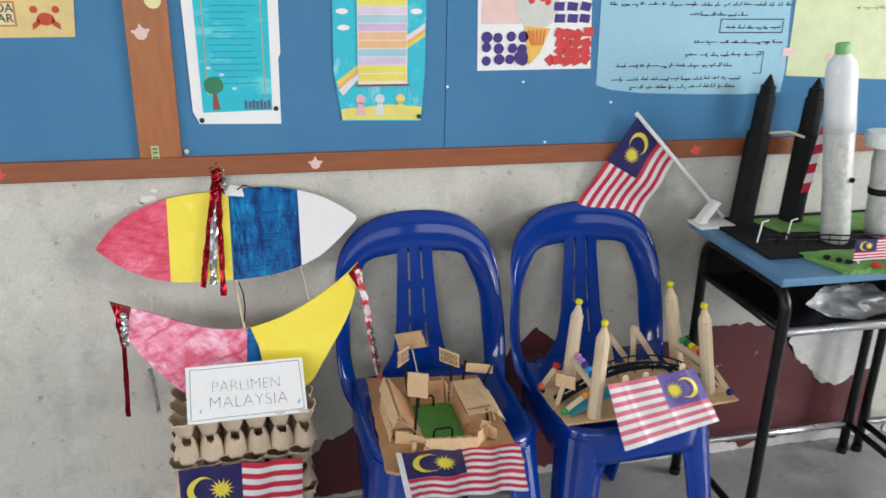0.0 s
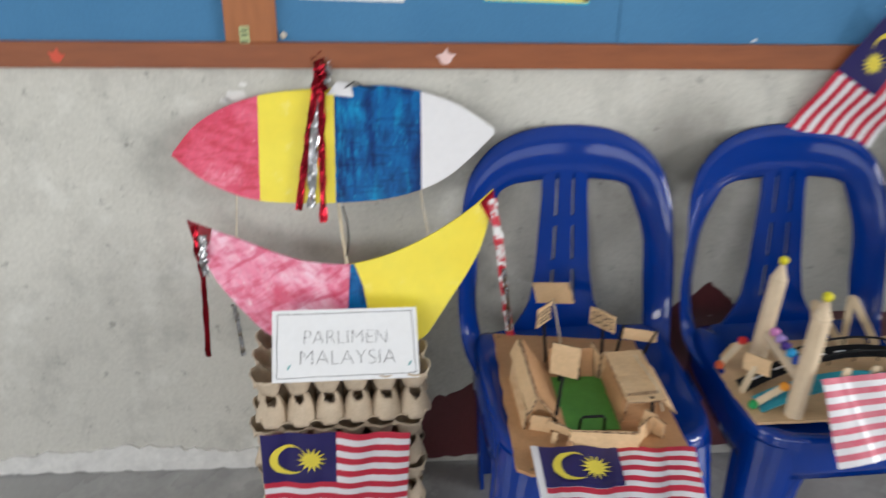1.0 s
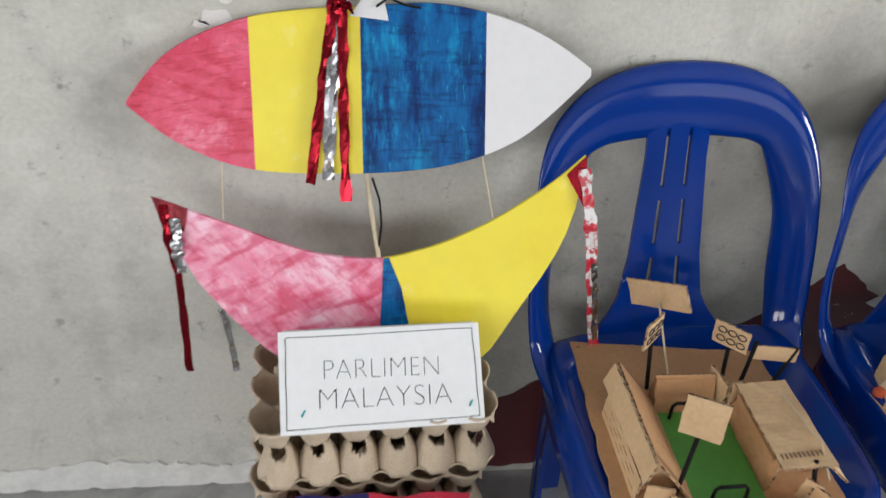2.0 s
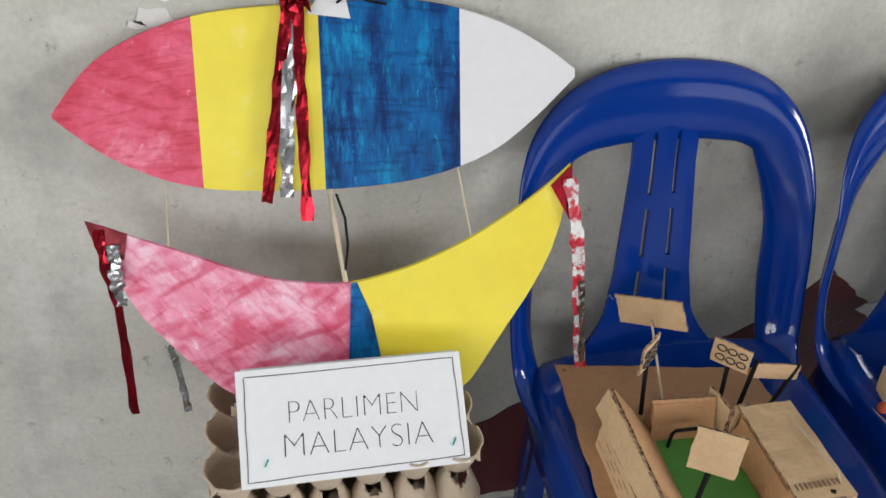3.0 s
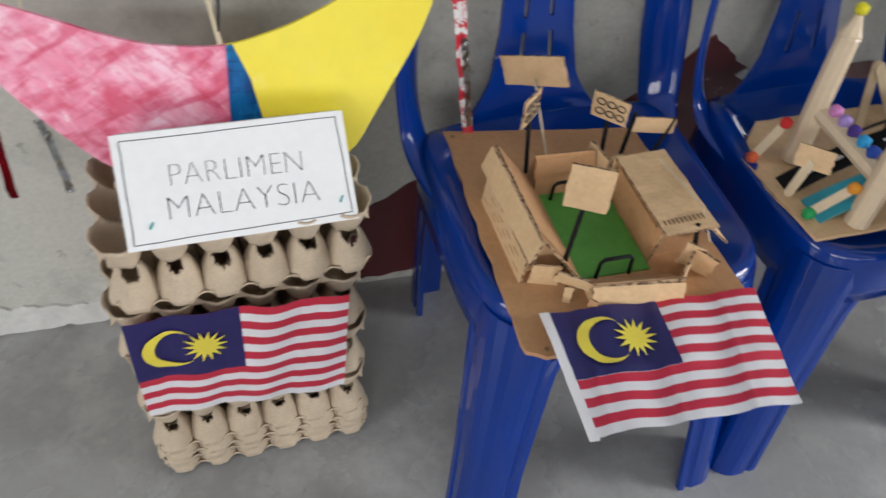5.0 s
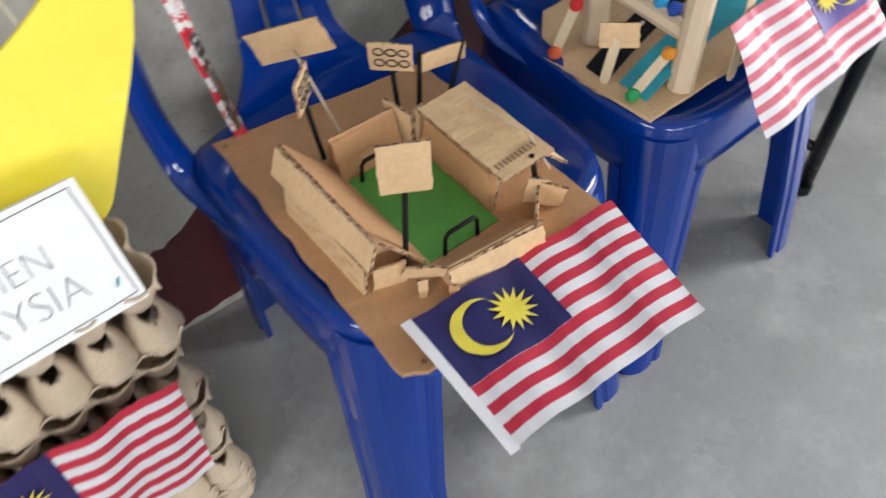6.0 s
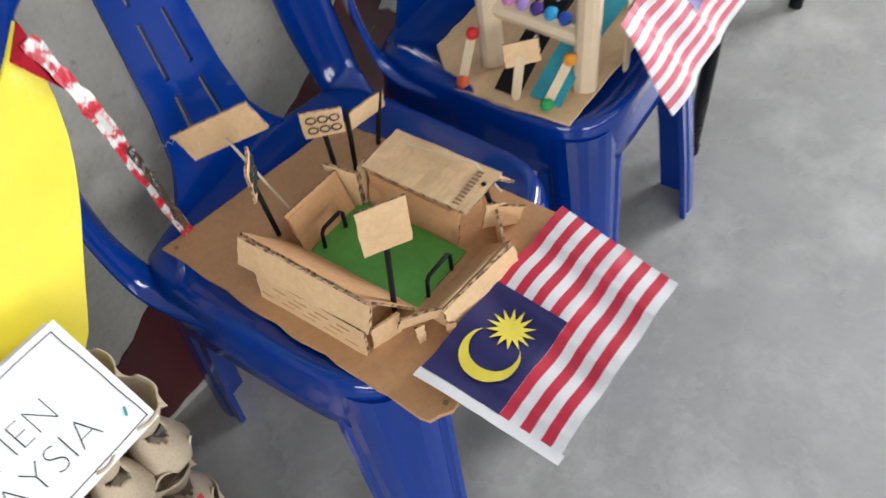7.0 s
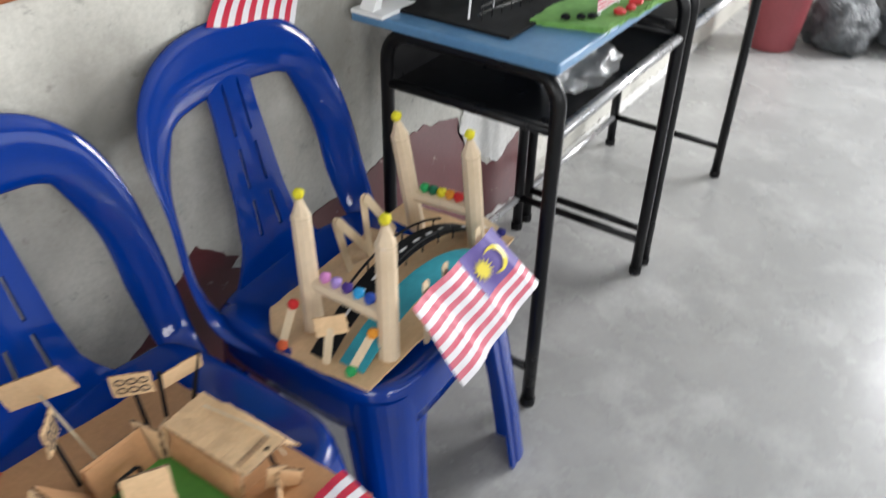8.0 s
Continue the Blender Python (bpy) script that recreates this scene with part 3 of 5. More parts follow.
# ---- flags ----
def make_flag(name, corners, label, ripple=0.004, waves=3.0, droop=0.0, sleeve=0.0, mirror=False, seed=0, group="hand flags", up=None, pale="", emblem=1.0, blue=0.5, crease=0.0):
    """A cloth flag; corners are hoist top, fly top, fly bottom, hoist bottom."""
    a, b, c, d = (Vector(p) for p in corners)
    flag = thing(name, (0, 0, 0), label, "flag", group)
    nrm = (b - a).cross(d - a).normalized()
    if up is not None and nrm.dot(Vector(up)) < 0:
        nrm = -nrm

    def at(u, v, lift=0.0):
        p = a * (1 - u) * (1 - v) + b * u * (1 - v) + c * u * v + d * (1 - u) * v
        w = math.sin(2 * math.pi * (waves * u + 0.35 * v + seed)) * 0.6 + noise.noise(Vector((u * 3, v * 2, seed * 7.0))) * 1.2
        fold = max(0.0, 1 - abs((2.9 * u + 0.2 * v + 0.12) % 1 - 0.5) * 9) + 0.7 * max(0.0, 1 - abs(v - 0.52 - 0.05 * u) * 16)
        p = p + nrm * (ripple * w + lift + crease * fold)
        p.z -= droop * v * v
        return p

    def cells(u0, u1, v0, v1, nu, nv, lift):
        bm = bmesh.new()
        g = [[bm.verts.new(at(u0 + (u1 - u0) * i / nu, v0 + (v1 - v0) * j / nv, lift)) for j in range(nv + 1)] for i in range(nu + 1)]
        for i in range(nu):
            for j in range(nv):
                bm.faces.new((g[i][j], g[i + 1][j], g[i + 1][j + 1], g[i][j + 1]))
        return bm

    ratio = (b - a).length / (d - a).length
    for k in range(14):
        part("stripe", cells(0, 1, k / 14, (k + 1) / 14, 64, 2, 0), M["flag_red" + pale] if k % 2 == 0 else M["flag_white"], flag, smooth=True)
    part("canton", cells(-0.002, blue, -0.002, 8 / 14, 34, 16, 0.0008), M["flag_blue" + pale], flag, "dark blue canton", smooth=True)

    def uv(cx, cy, r, ang):
        return cx + r * math.cos(ang) / ratio, cy + r * math.sin(ang)

    cx, cy, R = 0.195 - 0.1 * (1 - emblem), 0.30, 0.215 * emblem
    bm = bmesh.new()
    outer, inner = [], []
    for k in range(33):
        ang = radians(42) + radians(276) * k / 32
        outer.append(uv(cx, cy, R, ang))
    ox = cx + R * 0.26 / ratio
    for k in range(33):
        ang = radians(54) + radians(252) * k / 32
        inner.append(uv(ox, cy, R * 0.83, ang))
    vo = [bm.verts.new(at(*p, 0.0008 + 0.0008 + 0.8 * crease)) for p in outer]
    vi = [bm.verts.new(at(*p, 0.0008 + 0.0008 + 0.8 * crease)) for p in inner]
    for k in range(32):
        bm.faces.new((vo[k], vo[k + 1], vi[k + 1], vi[k]))
    part("crescent", bm, M["flag_yellow"], flag, "yellow crescent", smooth=True)
    bm = bmesh.new()
    sx = cx + 0.268 * emblem / ratio
    star = []
    for k in range(28):
        rr = emblem * (0.182 if k % 2 == 0 else 0.090)
        star.append(bm.verts.new(at(*uv(sx, cy, rr, math.pi * k / 14), 0.0018 + 0.8 * crease)))
    mid = bm.verts.new(at(sx, cy, 0.0018 + 0.8 * crease))
    for k in range(28):
        bm.faces.new((mid, star[k], star[(k + 1) % 28]))
    part("star", bm, M["flag_yellow"], flag, "yellow pointed star", smooth=True)
    if sleeve:
        part("sleeve", cells(-sleeve, 0, -0.01, 1.02, 3, 12, 0.0004), M["flag_white"], flag, "white hoist sleeve", smooth=True)
    return flag


make_flag("hand_flag", [(0.394, -0.345, 0.386), (0.654, -0.345, 0.384), (0.647, -0.345, 0.188), (0.392, -0.345, 0.197)], "red, white and blue flag hung on egg trays", 0.0045, 3.3, seed=0.1, up=(0, -1, 0), emblem=0.8, crease=0.0015)
make_flag("hand_flag", [(0.852, -0.476, 0.456), (1.105, -0.482, 0.452), (1.076, -0.634, 0.452), (0.848, -0.630, 0.458)], "red, white and blue flag lying over the chair's front edge", 0.004, 3.1, sleeve=0.05, seed=0.4, up=(0, 0, 1), emblem=0.92, crease=0.002)

# ---- kite ----
kite = thing("moon_kite", (0, 0, 0), "hand-painted moon kite with pink, yellow, blue and white bands", "kite")


def kite_at(x, z):
    return Vector((x, -0.03 + (z - 0.8) * 0.4 - 0.045 * max(0.0, (x - 0.19) / 0.52), z))


KD = Vector((0, 0.004, 0))
wing_top = [(0.2275, 0.787), (0.268, 0.832), (0.3205, 0.864), (0.388, 0.887), (0.46, 0.898), (0.5225, 0.902), (0.608, 0.909), (0.676, 0.902), (0.7365, 0.885), (0.7825, 0.862), (0.813, 0.842)]
wing_bot = [(0.2275, 0.783), (0.2495, 0.766), (0.2845, 0.743), (0.3395, 0.721), (0.3895, 0.711), (0.4415, 0.709), (0.5235, 0.711), (0.5925, 0.717), (0.6335, 0.724), (0.6815, 0.738), (0.7275, 0.760), (0.7675, 0.791), (0.7975, 0.819), (0.813, 0.834)]
for name, a, b, m in (("red_band", 0.2278, 0.3865, "kite_red"), ("yellow_band", 0.3865, 0.5245, "kite_yellow"), ("blue_band", 0.5245, 0.681, "kite_blue"), ("white_band", 0.681, 0.8128, "kite_white")):
    part(name, strip_bm(wing_top, wing_bot, a, b, kite_at, KD), M[m], kite)
moon_top = [(0.2545, 0.673), (0.2935, 0.660), (0.3645, 0.638), (0.4155, 0.621), (0.4675, 0.609), (0.5435, 0.606), (0.6035, 0.620), (0.6445, 0.635), (0.6925, 0.658), (0.7405, 0.687), (0.7815, 0.716), (0.811, 0.741)]
moon_bot = [(0.2545, 0.667), (0.2665, 0.635), (0.2805, 0.609), (0.2995, 0.574), (0.3295, 0.540), (0.3565, 0.513), (0.3945, 0.481), (0.46, 0.452), (0.54, 0.444), (0.62, 0.453), (0.6845, 0.485), (0.7135, 0.524), (0.7345, 0.555), (0.7625, 0.596), (0.7865, 0.639), (0.7995, 0.675), (0.808, 0.710), (0.811, 0.733)]
part("pink_horn", strip_bm(moon_top, moon_bot, 0.2548, 0.549, kite_at, KD, 24, 8), M["kite_pink"], kite)
part("yellow_horn", strip_bm(moon_top, moon_bot, 0.550, 0.8108, kite_at, KD, 24, 8), M["kite_yellow"], kite)
part("blue_wedge", slab_bm([(0.549, 0.6065), (0.556, 0.608), (0.572, 0.57), (0.581, 0.525), (0.588, 0.47), (0.538, 0.47), (0.544, 0.53)], lambda x, z: kite_at(x, z) + Vector((0, -0.001, 0)), Vector((0, 0.0008, 0))), M["kite_blue"], kite)

# ---- egg trays ----
TRAY_H = 0.052


def tray_bm(seed):
    """A moulded tray, mouths down: six by five rounded cups with torn-open ends and a wavy rim."""
    bm = bmesh.new()
    nu, nv, pu, pv = 156, 116, 0.0505, 0.058
    g, inside = [], []
    for i in range(nu + 1):
        row, flags = [], []
        for j in range(nv + 1):
            u, v = -0.57 + 6.14 * i / nu, -0.57 + 5.14 * j / nv
            du, dv = u - min(5, max(0, round(u))), v - min(4, max(0, round(v)))
            r = math.hypot(du, dv) + 0.02 * noise.noise(Vector((u * 2.6, v * 2.6, seed)))
            t = min(1.0, max(0.0, (0.60 - r) / 0.42))
            z = TRAY_H * (1 - (1 - t) ** 1.35)
            # the rim lifts and draws back between the cups
            su, sv = 0.5 - 0.5 * math.cos(2 * math.pi * u), 0.5 - 0.5 * math.cos(2 * math.pi * v)
            ev, eu = max(0.0, (abs(v - 2) - 2.3) / 0.27), max(0.0, (abs(u - 2.5) - 2.8) / 0.27)
            z += 0.010 * (ev * su + eu * sv) + 0.0016 * noise.noise(Vector((u * 3.1, v * 3.1, seed + 4)))
            x, y = (u - 2.5) * pu, (v - 2) * pv
            y -= math.copysign(0.006 * ev * su, v - 2)
            x -= math.copysign(0.006 * eu * sv, u - 2.5)
            row.append(bm.verts.new((x, y, z)))
            cell = Vector((round(u) * 1.7, round(v) * 2.1, seed))
            size = 0.20 + 0.05 * noise.noise(cell) + 0.03 * noise.noise(Vector((u * 9, v * 9, seed)))
            flags.append(math.hypot(du - 0.05 * noise.noise(cell * 1.3), 1.25 * (dv + (0.17 if v < 2 else -0.17))) < size)
        g.append(row)
        inside.append(flags)
    for i in range(nu):
        for j in range(nv):
            if not (inside[i][j] and inside[i + 1][j + 1]):
                bm.faces.new((g[i][j], g[i + 1][j], g[i + 1][j + 1], g[i][j + 1]))
    return bm


# four nested trays at the floor, then pairs laid mouth to mouth
first = {}
rows = [(0.004 + 0.019 * k, False) for k in range(4)]
level = rows[-1][0] + TRAY_H + 0.002
while len(rows) < 11:
    up = not rows[-1][1]
    rows.append((level + TRAY_H if up else level + 0.003, up))
    level = rows[-1][0] + (0.0 if up else TRAY_H)
for k, (z, up) in enumerate(rows):
    label = "grey-brown pulp egg tray with its cups open upwards" if up else "grey-brown pulp egg tray laid upside down in a stack"
    m = pose(0.525 + random.uniform(-0.005, 0.005), -0.172 + random.uniform(-0.004, 0.004), z, (180 if up else 0) + random.uniform(-0.3, 0.3), random.uniform(-0.3, 0.3), 3 + random.uniform(-1.2, 1.2))
    if k in (0, 4):
        tray = part("egg_tray", tray_bm(1.3 + k), M["pulp"], smooth=True)
        mod = tray.modifiers.new("thick", "SOLIDIFY")
        mod.thickness = 0.0025
        tray.matrix_basis = m
        first[up] = tagged(tray, label, "egg tray", "stacked egg trays")
    else:
        copy_thing(first[up], m)

# ---- name card ----
A, B, C = Vector((0.417, -0.245, 0.575)), Vector((0.667, -0.228, 0.568)), Vector((0.421, -0.333, 0.487))
card_x, card_y = (B - A), (C - A)
card_n = card_x.cross(card_y).normalized()
if card_n.y > 0:
    card_n = -card_n
card = thing("name_card", A, "white hand-lettered card propped on egg trays", "sign")


def card_at(u, v, lift=0.0):
    return card_x * u + card_y * v + card_n * lift


part("front", slab_bm([(0, 0), (1, 0), (1, 1), (0, 1)], lambda u, v: card_at(u, v), -card_n * 0.006), M["paper_white"], card)
part("prop", slab_bm([(0.02, 0.02), (0.98, 0.02), (0.98, 0.98), (0.02, 0.98)], lambda u, v: card_x * u + Vector((0.0, 0.07 * v + 0.004, -0.083 * v - 0.004)), Vector((0, 0.004, 0))), M["paper_white"], card)

def text_part(name, body, size, matrix, mat, parent, thin=0.0, align="CENTER"):
    """Lettering laid on a surface with the built-in font."""
    cu = bpy.data.curves.new(name, "FONT")
    cu.body, cu.size, cu.align_x, cu.align_y, cu.offset = body, size, align, "CENTER", -thin
    tmp = new("tmp", cu)
    bpy.context.view_layer.update()
    me = bpy.data.meshes.new_from_object(tmp.evaluated_get(bpy.context.evaluated_depsgraph_get()))
    bpy.data.objects.remove(tmp)
    me.materials.clear()
    me.materials.append(mat)
    ob = new(name, me)
    ob.parent = parent
    ob.matrix_basis = matrix
    return ob


def frame_on(origin, right, down, lift=0.0):
    x = Vector(right).normalized()
    z = x.cross(-Vector(down)).normalized()
    y = z.cross(x)
    m = Matrix((x, y, z)).transposed().to_4x4()
    m.translation = Vector(origin) + z * lift
    return m


# lettering and border of the name card
for u, v, s, word, wide in ((0.50, 0.41, 0.041, "PARLIMEN", 0.142), (0.51, 0.695, 0.043, "MALAYSIA", 0.163)):
    m = frame_on(card_at(u, v), card_x + card_y * 0.03, card_y, 0.0004)
    t = text_part("lettering", word, s, m, M["pencil"], card, thin=0.0014)
    w = t.dimensions.x or 0.2
    t.matrix_basis = m @ Matrix.Diagonal((wide / max(w, 0.01), 0.88, 1, 1))
for a, b in (((0.035, 0.06), (0.965, 0.05)), ((0.965, 0.05), (0.975, 0.93)), ((0.975, 0.93), (0.03, 0.95)), ((0.03, 0.95), (0.035, 0.06))):
    pts = [card_at(a[0] + (b[0] - a[0]) * k / 8 + random.uniform(-0.002, 0.002), a[1] + (b[1] - a[1]) * k / 8 + random.uniform(-0.004, 0.004), 0.0003) for k in range(9)]
    part("border_line", tube_bm(pts, 0.0005, 4), M["pencil"], card)
M["teal_ink"] = material("teal_ink", (0.02, 0.35, 0.36), 0.6)
for u, v in ((0.11, 0.80), (0.935, 0.80)):
    part("ink_mark", tube_bm([card_at(u - 0.008, v + 0.03, 0.0004), card_at(u + 0.008, v - 0.03, 0.0004)], 0.0012, 5), M["teal_ink"], card)


# ---- kite fittings ----
def ribbon(name, pts, width, mat, parent, label="", crumple=0.0022, seed=0, n=22, face=(0, -1, 0)):
    bm = bmesh.new()
    P = [Vector(p) for p in pts]
    rows = []
    for i in range(n + 1):
        t = i / n * (len(P) - 1)
        k = min(int(t), len(P) - 2)
        p = P[k].lerp(P[k + 1], t - k)
        d = (P[k + 1] - P[k]).normalized()
        side = d.cross(Vector(face)).normalized()
        ang = noise.noise(Vector((seed, i * 0.23, 0))) * 1.1
        side = (side * math.cos(ang) + Vector(face) * math.sin(ang)).normalized()
        w = width * (0.85 + 0.4 * noise.noise(Vector((seed + 5, i * 0.4, 0))))
        row = []
        for s in (-1, -0.4, 0.3, 1):
            j = Vector([noise.noise(Vector((seed + 9 * c, i * 0.7, s * 2))) for c in range(3)]) * crumple
            row.append(bm.verts.new(p + side * w / 2 * s + j))
        rows.append(row)
    for a, b in zip(rows, rows[1:]):
        for k in range(3):
            bm.faces.new((a[k], a[k + 1], b[k + 1], b[k]))
    return part(name, bm, mat, parent, label)


def kf(x, z, off=0.008):
    p = kite_at(x, z)
    return (p.x, p.y - off, p.z)


ribbon("foil_strip", [kf(0.50, 0.965), kf(0.488, 0.88), kf(0.472, 0.79), kf(0.457, 0.700)], 0.016, M["foil_red"], kite, "crinkled red foil tassel", seed=1)
ribbon("foil_strip", [kf(0.505, 0.965, 0.012), kf(0.503, 0.88, 0.012), kf(0.502, 0.78, 0.012), kf(0.502, 0.682, 0.012)], 0.015, M["foil_red"], kite, "crinkled red foil tassel", seed=2)
ribbon("foil_strip", [kf(0.50, 0.95, 0.006), kf(0.492, 0.86, 0.006), kf(0.484, 0.77, 0.006), kf(0.48, 0.705, 0.006)], 0.019, M["foil_silver"], kite, "silver foil tassel", seed=3)
ribbon("foil_knot", [(0.492, -0.012, 0.975), (0.50, -0.02, 0.95), (0.505, -0.03, 0.90)], 0.026, M["foil_red"], kite, "bunched red foil knot", 0.008, 4)
ribbon("foil_knot", [(0.515, -0.012, 0.965), (0.516, -0.02, 0.94), (0.514, -0.03, 0.915)], 0.014, M["foil_silver"], kite, "", 0.008, 5)
part("tape", slab_bm([(0.512, 0.893), (0.56, 0.889), (0.555, 0.912), (0.53, 0.915)], lambda x, z: kite_at(x, z) + Vector((0, -0.0012, 0)), Vector((0, 0.0006, 0))), M["kite_white"], kite)
part("wire", tube_bm([kf(0.545, 0.905, 0.004), kf(0.56, 0.915, 0.004), kf(0.58, 0.908, 0.004), kf(0.60, 0.905, 0.003)], 0.0016, 5), M["black_paper"], kite)
part("foil_wrap", slab_bm([(0.250, 0.676), (0.296, 0.662), (0.290, 0.634), (0.262, 0.640)], lambda x, z: kite_at(x, z) + Vector((0, -0.0022, 0)), Vector((0, 0.0012, 0))), M["foil_wrap"], kite, "red foil wrapped round the tip")
ribbon("foil_strip", [kf(0.264, 0.668, 0.006), kf(0.268, 0.63, 0.008), (0.274, -0.115, 0.57), (0.268, -0.11, 0.48), (0.262, -0.11, 0.388)], 0.013, M["foil_red"], kite, "long red foil streamer", seed=6)
ribbon("foil_strip", [kf(0.280, 0.652, 0.007), kf(0.280, 0.615, 0.009), (0.280, -0.118, 0.575)], 0.018, M["foil_silver"], kite, "", seed=7)
ribbon("foil_strip", [(0.326, -0.13, 0.52), (0.33, -0.125, 0.49), (0.331, -0.12, 0.44), (0.333, -0.12, 0.395)], 0.011, M["foil_silver"], kite, "small silver streamer", seed=8)
part("wrap", slab_bm([(0.787, 0.718), (0.812, 0.742), (0.813, 0.675), (0.801, 0.695)], lambda x, z: kite_at(x, z) + Vector((0, -0.0022, 0)), Vector((0, 0.0012, 0))), M["foil_red"], kite, "red wrapper folded over the tip")
ribbon("wrapper_strip", [kf(0.808, 0.728, 0.006), kf(0.815, 0.69, 0.008), (0.826, -0.142, 0.63), (0.840, -0.142, 0.53), (0.857, -0.14, 0.437)], 0.018, M["wrapper"], kite, "red and white snack wrapper streamer", seed=9)
ribbon("wrapper_strip", [(0.832, -0.15, 0.60), (0.842, -0.148, 0.54), (0.853, -0.146, 0.46)], 0.010, M["foil_silver"], kite, "", seed=10)
zig = [(0.86 + 0.0035 * k, -0.135 - 0.001 * k, 0.567 - 0.0006 * k + (0.003 if k % 2 else -0.003)) for k in range(9)]
part("coil_wire", tube_bm(zig, 0.0007, 4), M["steel"], kite)
part("spine", tube_bm([kf(0.527, 0.72, -0.006), kf(0.535, 0.66, -0.001), kf(0.544, 0.597, -0.006)], 0.0032, 6), M["bamboo"], kite, "split bamboo spine")
part("spine", tube_bm([kf(0.536, 0.705, -0.003), kf(0.545, 0.68, 0.001), kf(0.547, 0.65, 0.001), kf(0.543, 0.62, -0.003)], 0.0016, 5), M["black_paper"], kite)
part("string", tube_bm([kf(0.343, 0.73, -0.004), kf(0.340, 0.64, -0.004)], 0.0011, 5), M["bamboo"], kite)
part("string", tube_bm([kf(0.676, 0.745, -0.004), kf(0.694, 0.655, -0.004)], 0.0011, 5), M["bamboo"], kite)

# ---- stadium model on the first chair ----
Z0 = 0.444
stadium = thing("stadium_model", (0, 0, 0), "cardboard football stadium model with a green pitch", "cardboard model")
base = ragged([(0.814, 0.51), (0.822, 0.132), (1.094, 0.165), (1.102, 0.53), (1.0, 0.532), (0.835, 0.522)], 0.01, 0.0025, 31)
bm = slab_bm([(x, y) for x, y in base], lambda x, y: Vector((x, -y, Z0)), Vector((0, 0, -0.006)))
part("base_board", bm, M["card_brown"], stadium, "flat brown cardboard base with torn edges")
part("pitch", box_bm((0.905, -0.425, Z0 + 0.0005), (1.0, -0.28, Z0 + 0.002)), M["green_card"], stadium, "green paper pitch")


def card_plate(name, a, b, c, th, mat, parent, label="", wav=0.0006, seed=0):
    """A piece of corrugated card: a, b along one edge, c over a; th is its thickness."""
    a, b, c = Vector(a), Vector(b), Vector(c)
    n = (b - a).cross(c - a).normalized()
    bm = bmesh.new()
    NU, NV = 10, 6
    f, k = [], []
    for i in range(NU + 1):
        for j in range(NV + 1):
            u, v = i / NU, j / NV
            p = a + (b - a) * u + (c - a) * v
            w = noise.noise(p * 60 + Vector((seed, 0, 0))) * wav * 2
            e = (0.001 + 1.6 * wav) * (1 if i in (0, NU) else 0) * noise.noise(p * 200)
            f.append(bm.verts.new(p + n * w + (b - a).normalized() * e))
            k.append(bm.verts.new(p + n * (w - th) + (b - a).normalized() * e))
    q = lambda i, j: i * (NV + 1) + j
    for i in range(NU):
        for j in range(NV):
            bm.faces.new((f[q(i, j)], f[q(i + 1, j)], f[q(i + 1, j + 1)], f[q(i, j + 1)]))
            bm.faces.new((k[q(i, j)], k[q(i, j + 1)], k[q(i + 1, j + 1)], k[q(i + 1, j)]))
    ring = [q(i, 0) for i in range(NU + 1)] + [q(NU, j) for j in range(1, NV + 1)] + [q(i, NV) for i in range(NU - 1, -1, -1)] + [q(0, j) for j in range(NV - 1, 0, -1)]
    for s, t in zip(ring, ring[1:] + ring[:1]):
        bm.faces.new((f[s], k[s], k[t], f[t])).material_index = 1
    ob = part(name, bm, mat, parent, label)
    ob.data.materials.append(M["card_edge"])
    return ob


CL, CB = M["card_light"], M["card_brown"]
M["brown_ink"] = material("brown_ink", (0.13, 0.065, 0.03), 0.8)
# west stand
stand = part("stand", slab_bm([(0.848, 0), (0.905, 0), (0.903, 0.003), (0.866, 0.052), (0.856, 0.052), (0.850, 0.03)], lambda x, z: Vector((x, -0.262, Z0 + z)), Vector((0, -0.138, 0))), CL, stadium, "folded cardboard grandstand")
card_plate("outer_board", (0.835, -0.275, Z0), (0.8375, -0.418, Z0), (0.8385, -0.275, Z0 + 0.036), 0.003, CL, stand, seed=1)
card_plate("roof_flap", (0.837, -0.252, Z0 + 0.037), (0.843, -0.421, Z0 + 0.034), (0.849, -0.249, Z0 + 0.066), 0.004, CL, stand, seed=2)
card_plate("roof_flap", (0.857, -0.246, Z0 + 0.064), (0.860, -0.410, Z0 + 0.062), (0.907, -0.262, Z0 + 0.006), 0.003, CB, stand, seed=3)
card_plate("end_board", (0.848, -0.418, Z0), (0.880, -0.428, Z0), (0.850, -0.418, Z0 + 0.03), 0.003, CL, stand, seed=4)
for k in range(13):
    y, z = -0.279 - 0.0093 * k, 0.009 + 0.008 * (k % 3)
    part("print_mark", slab_bm([(y, z), (y - 0.017, z), (y - 0.017, z + 0.0016), (y, z + 0.0016)], lambda a, z: Vector((0.8346 + 0.0972 * z - 0.0175 * (a + 0.275), a, Z0 + z)), Vector((0.0004, 0, 0))), M["card_brown"], stand)
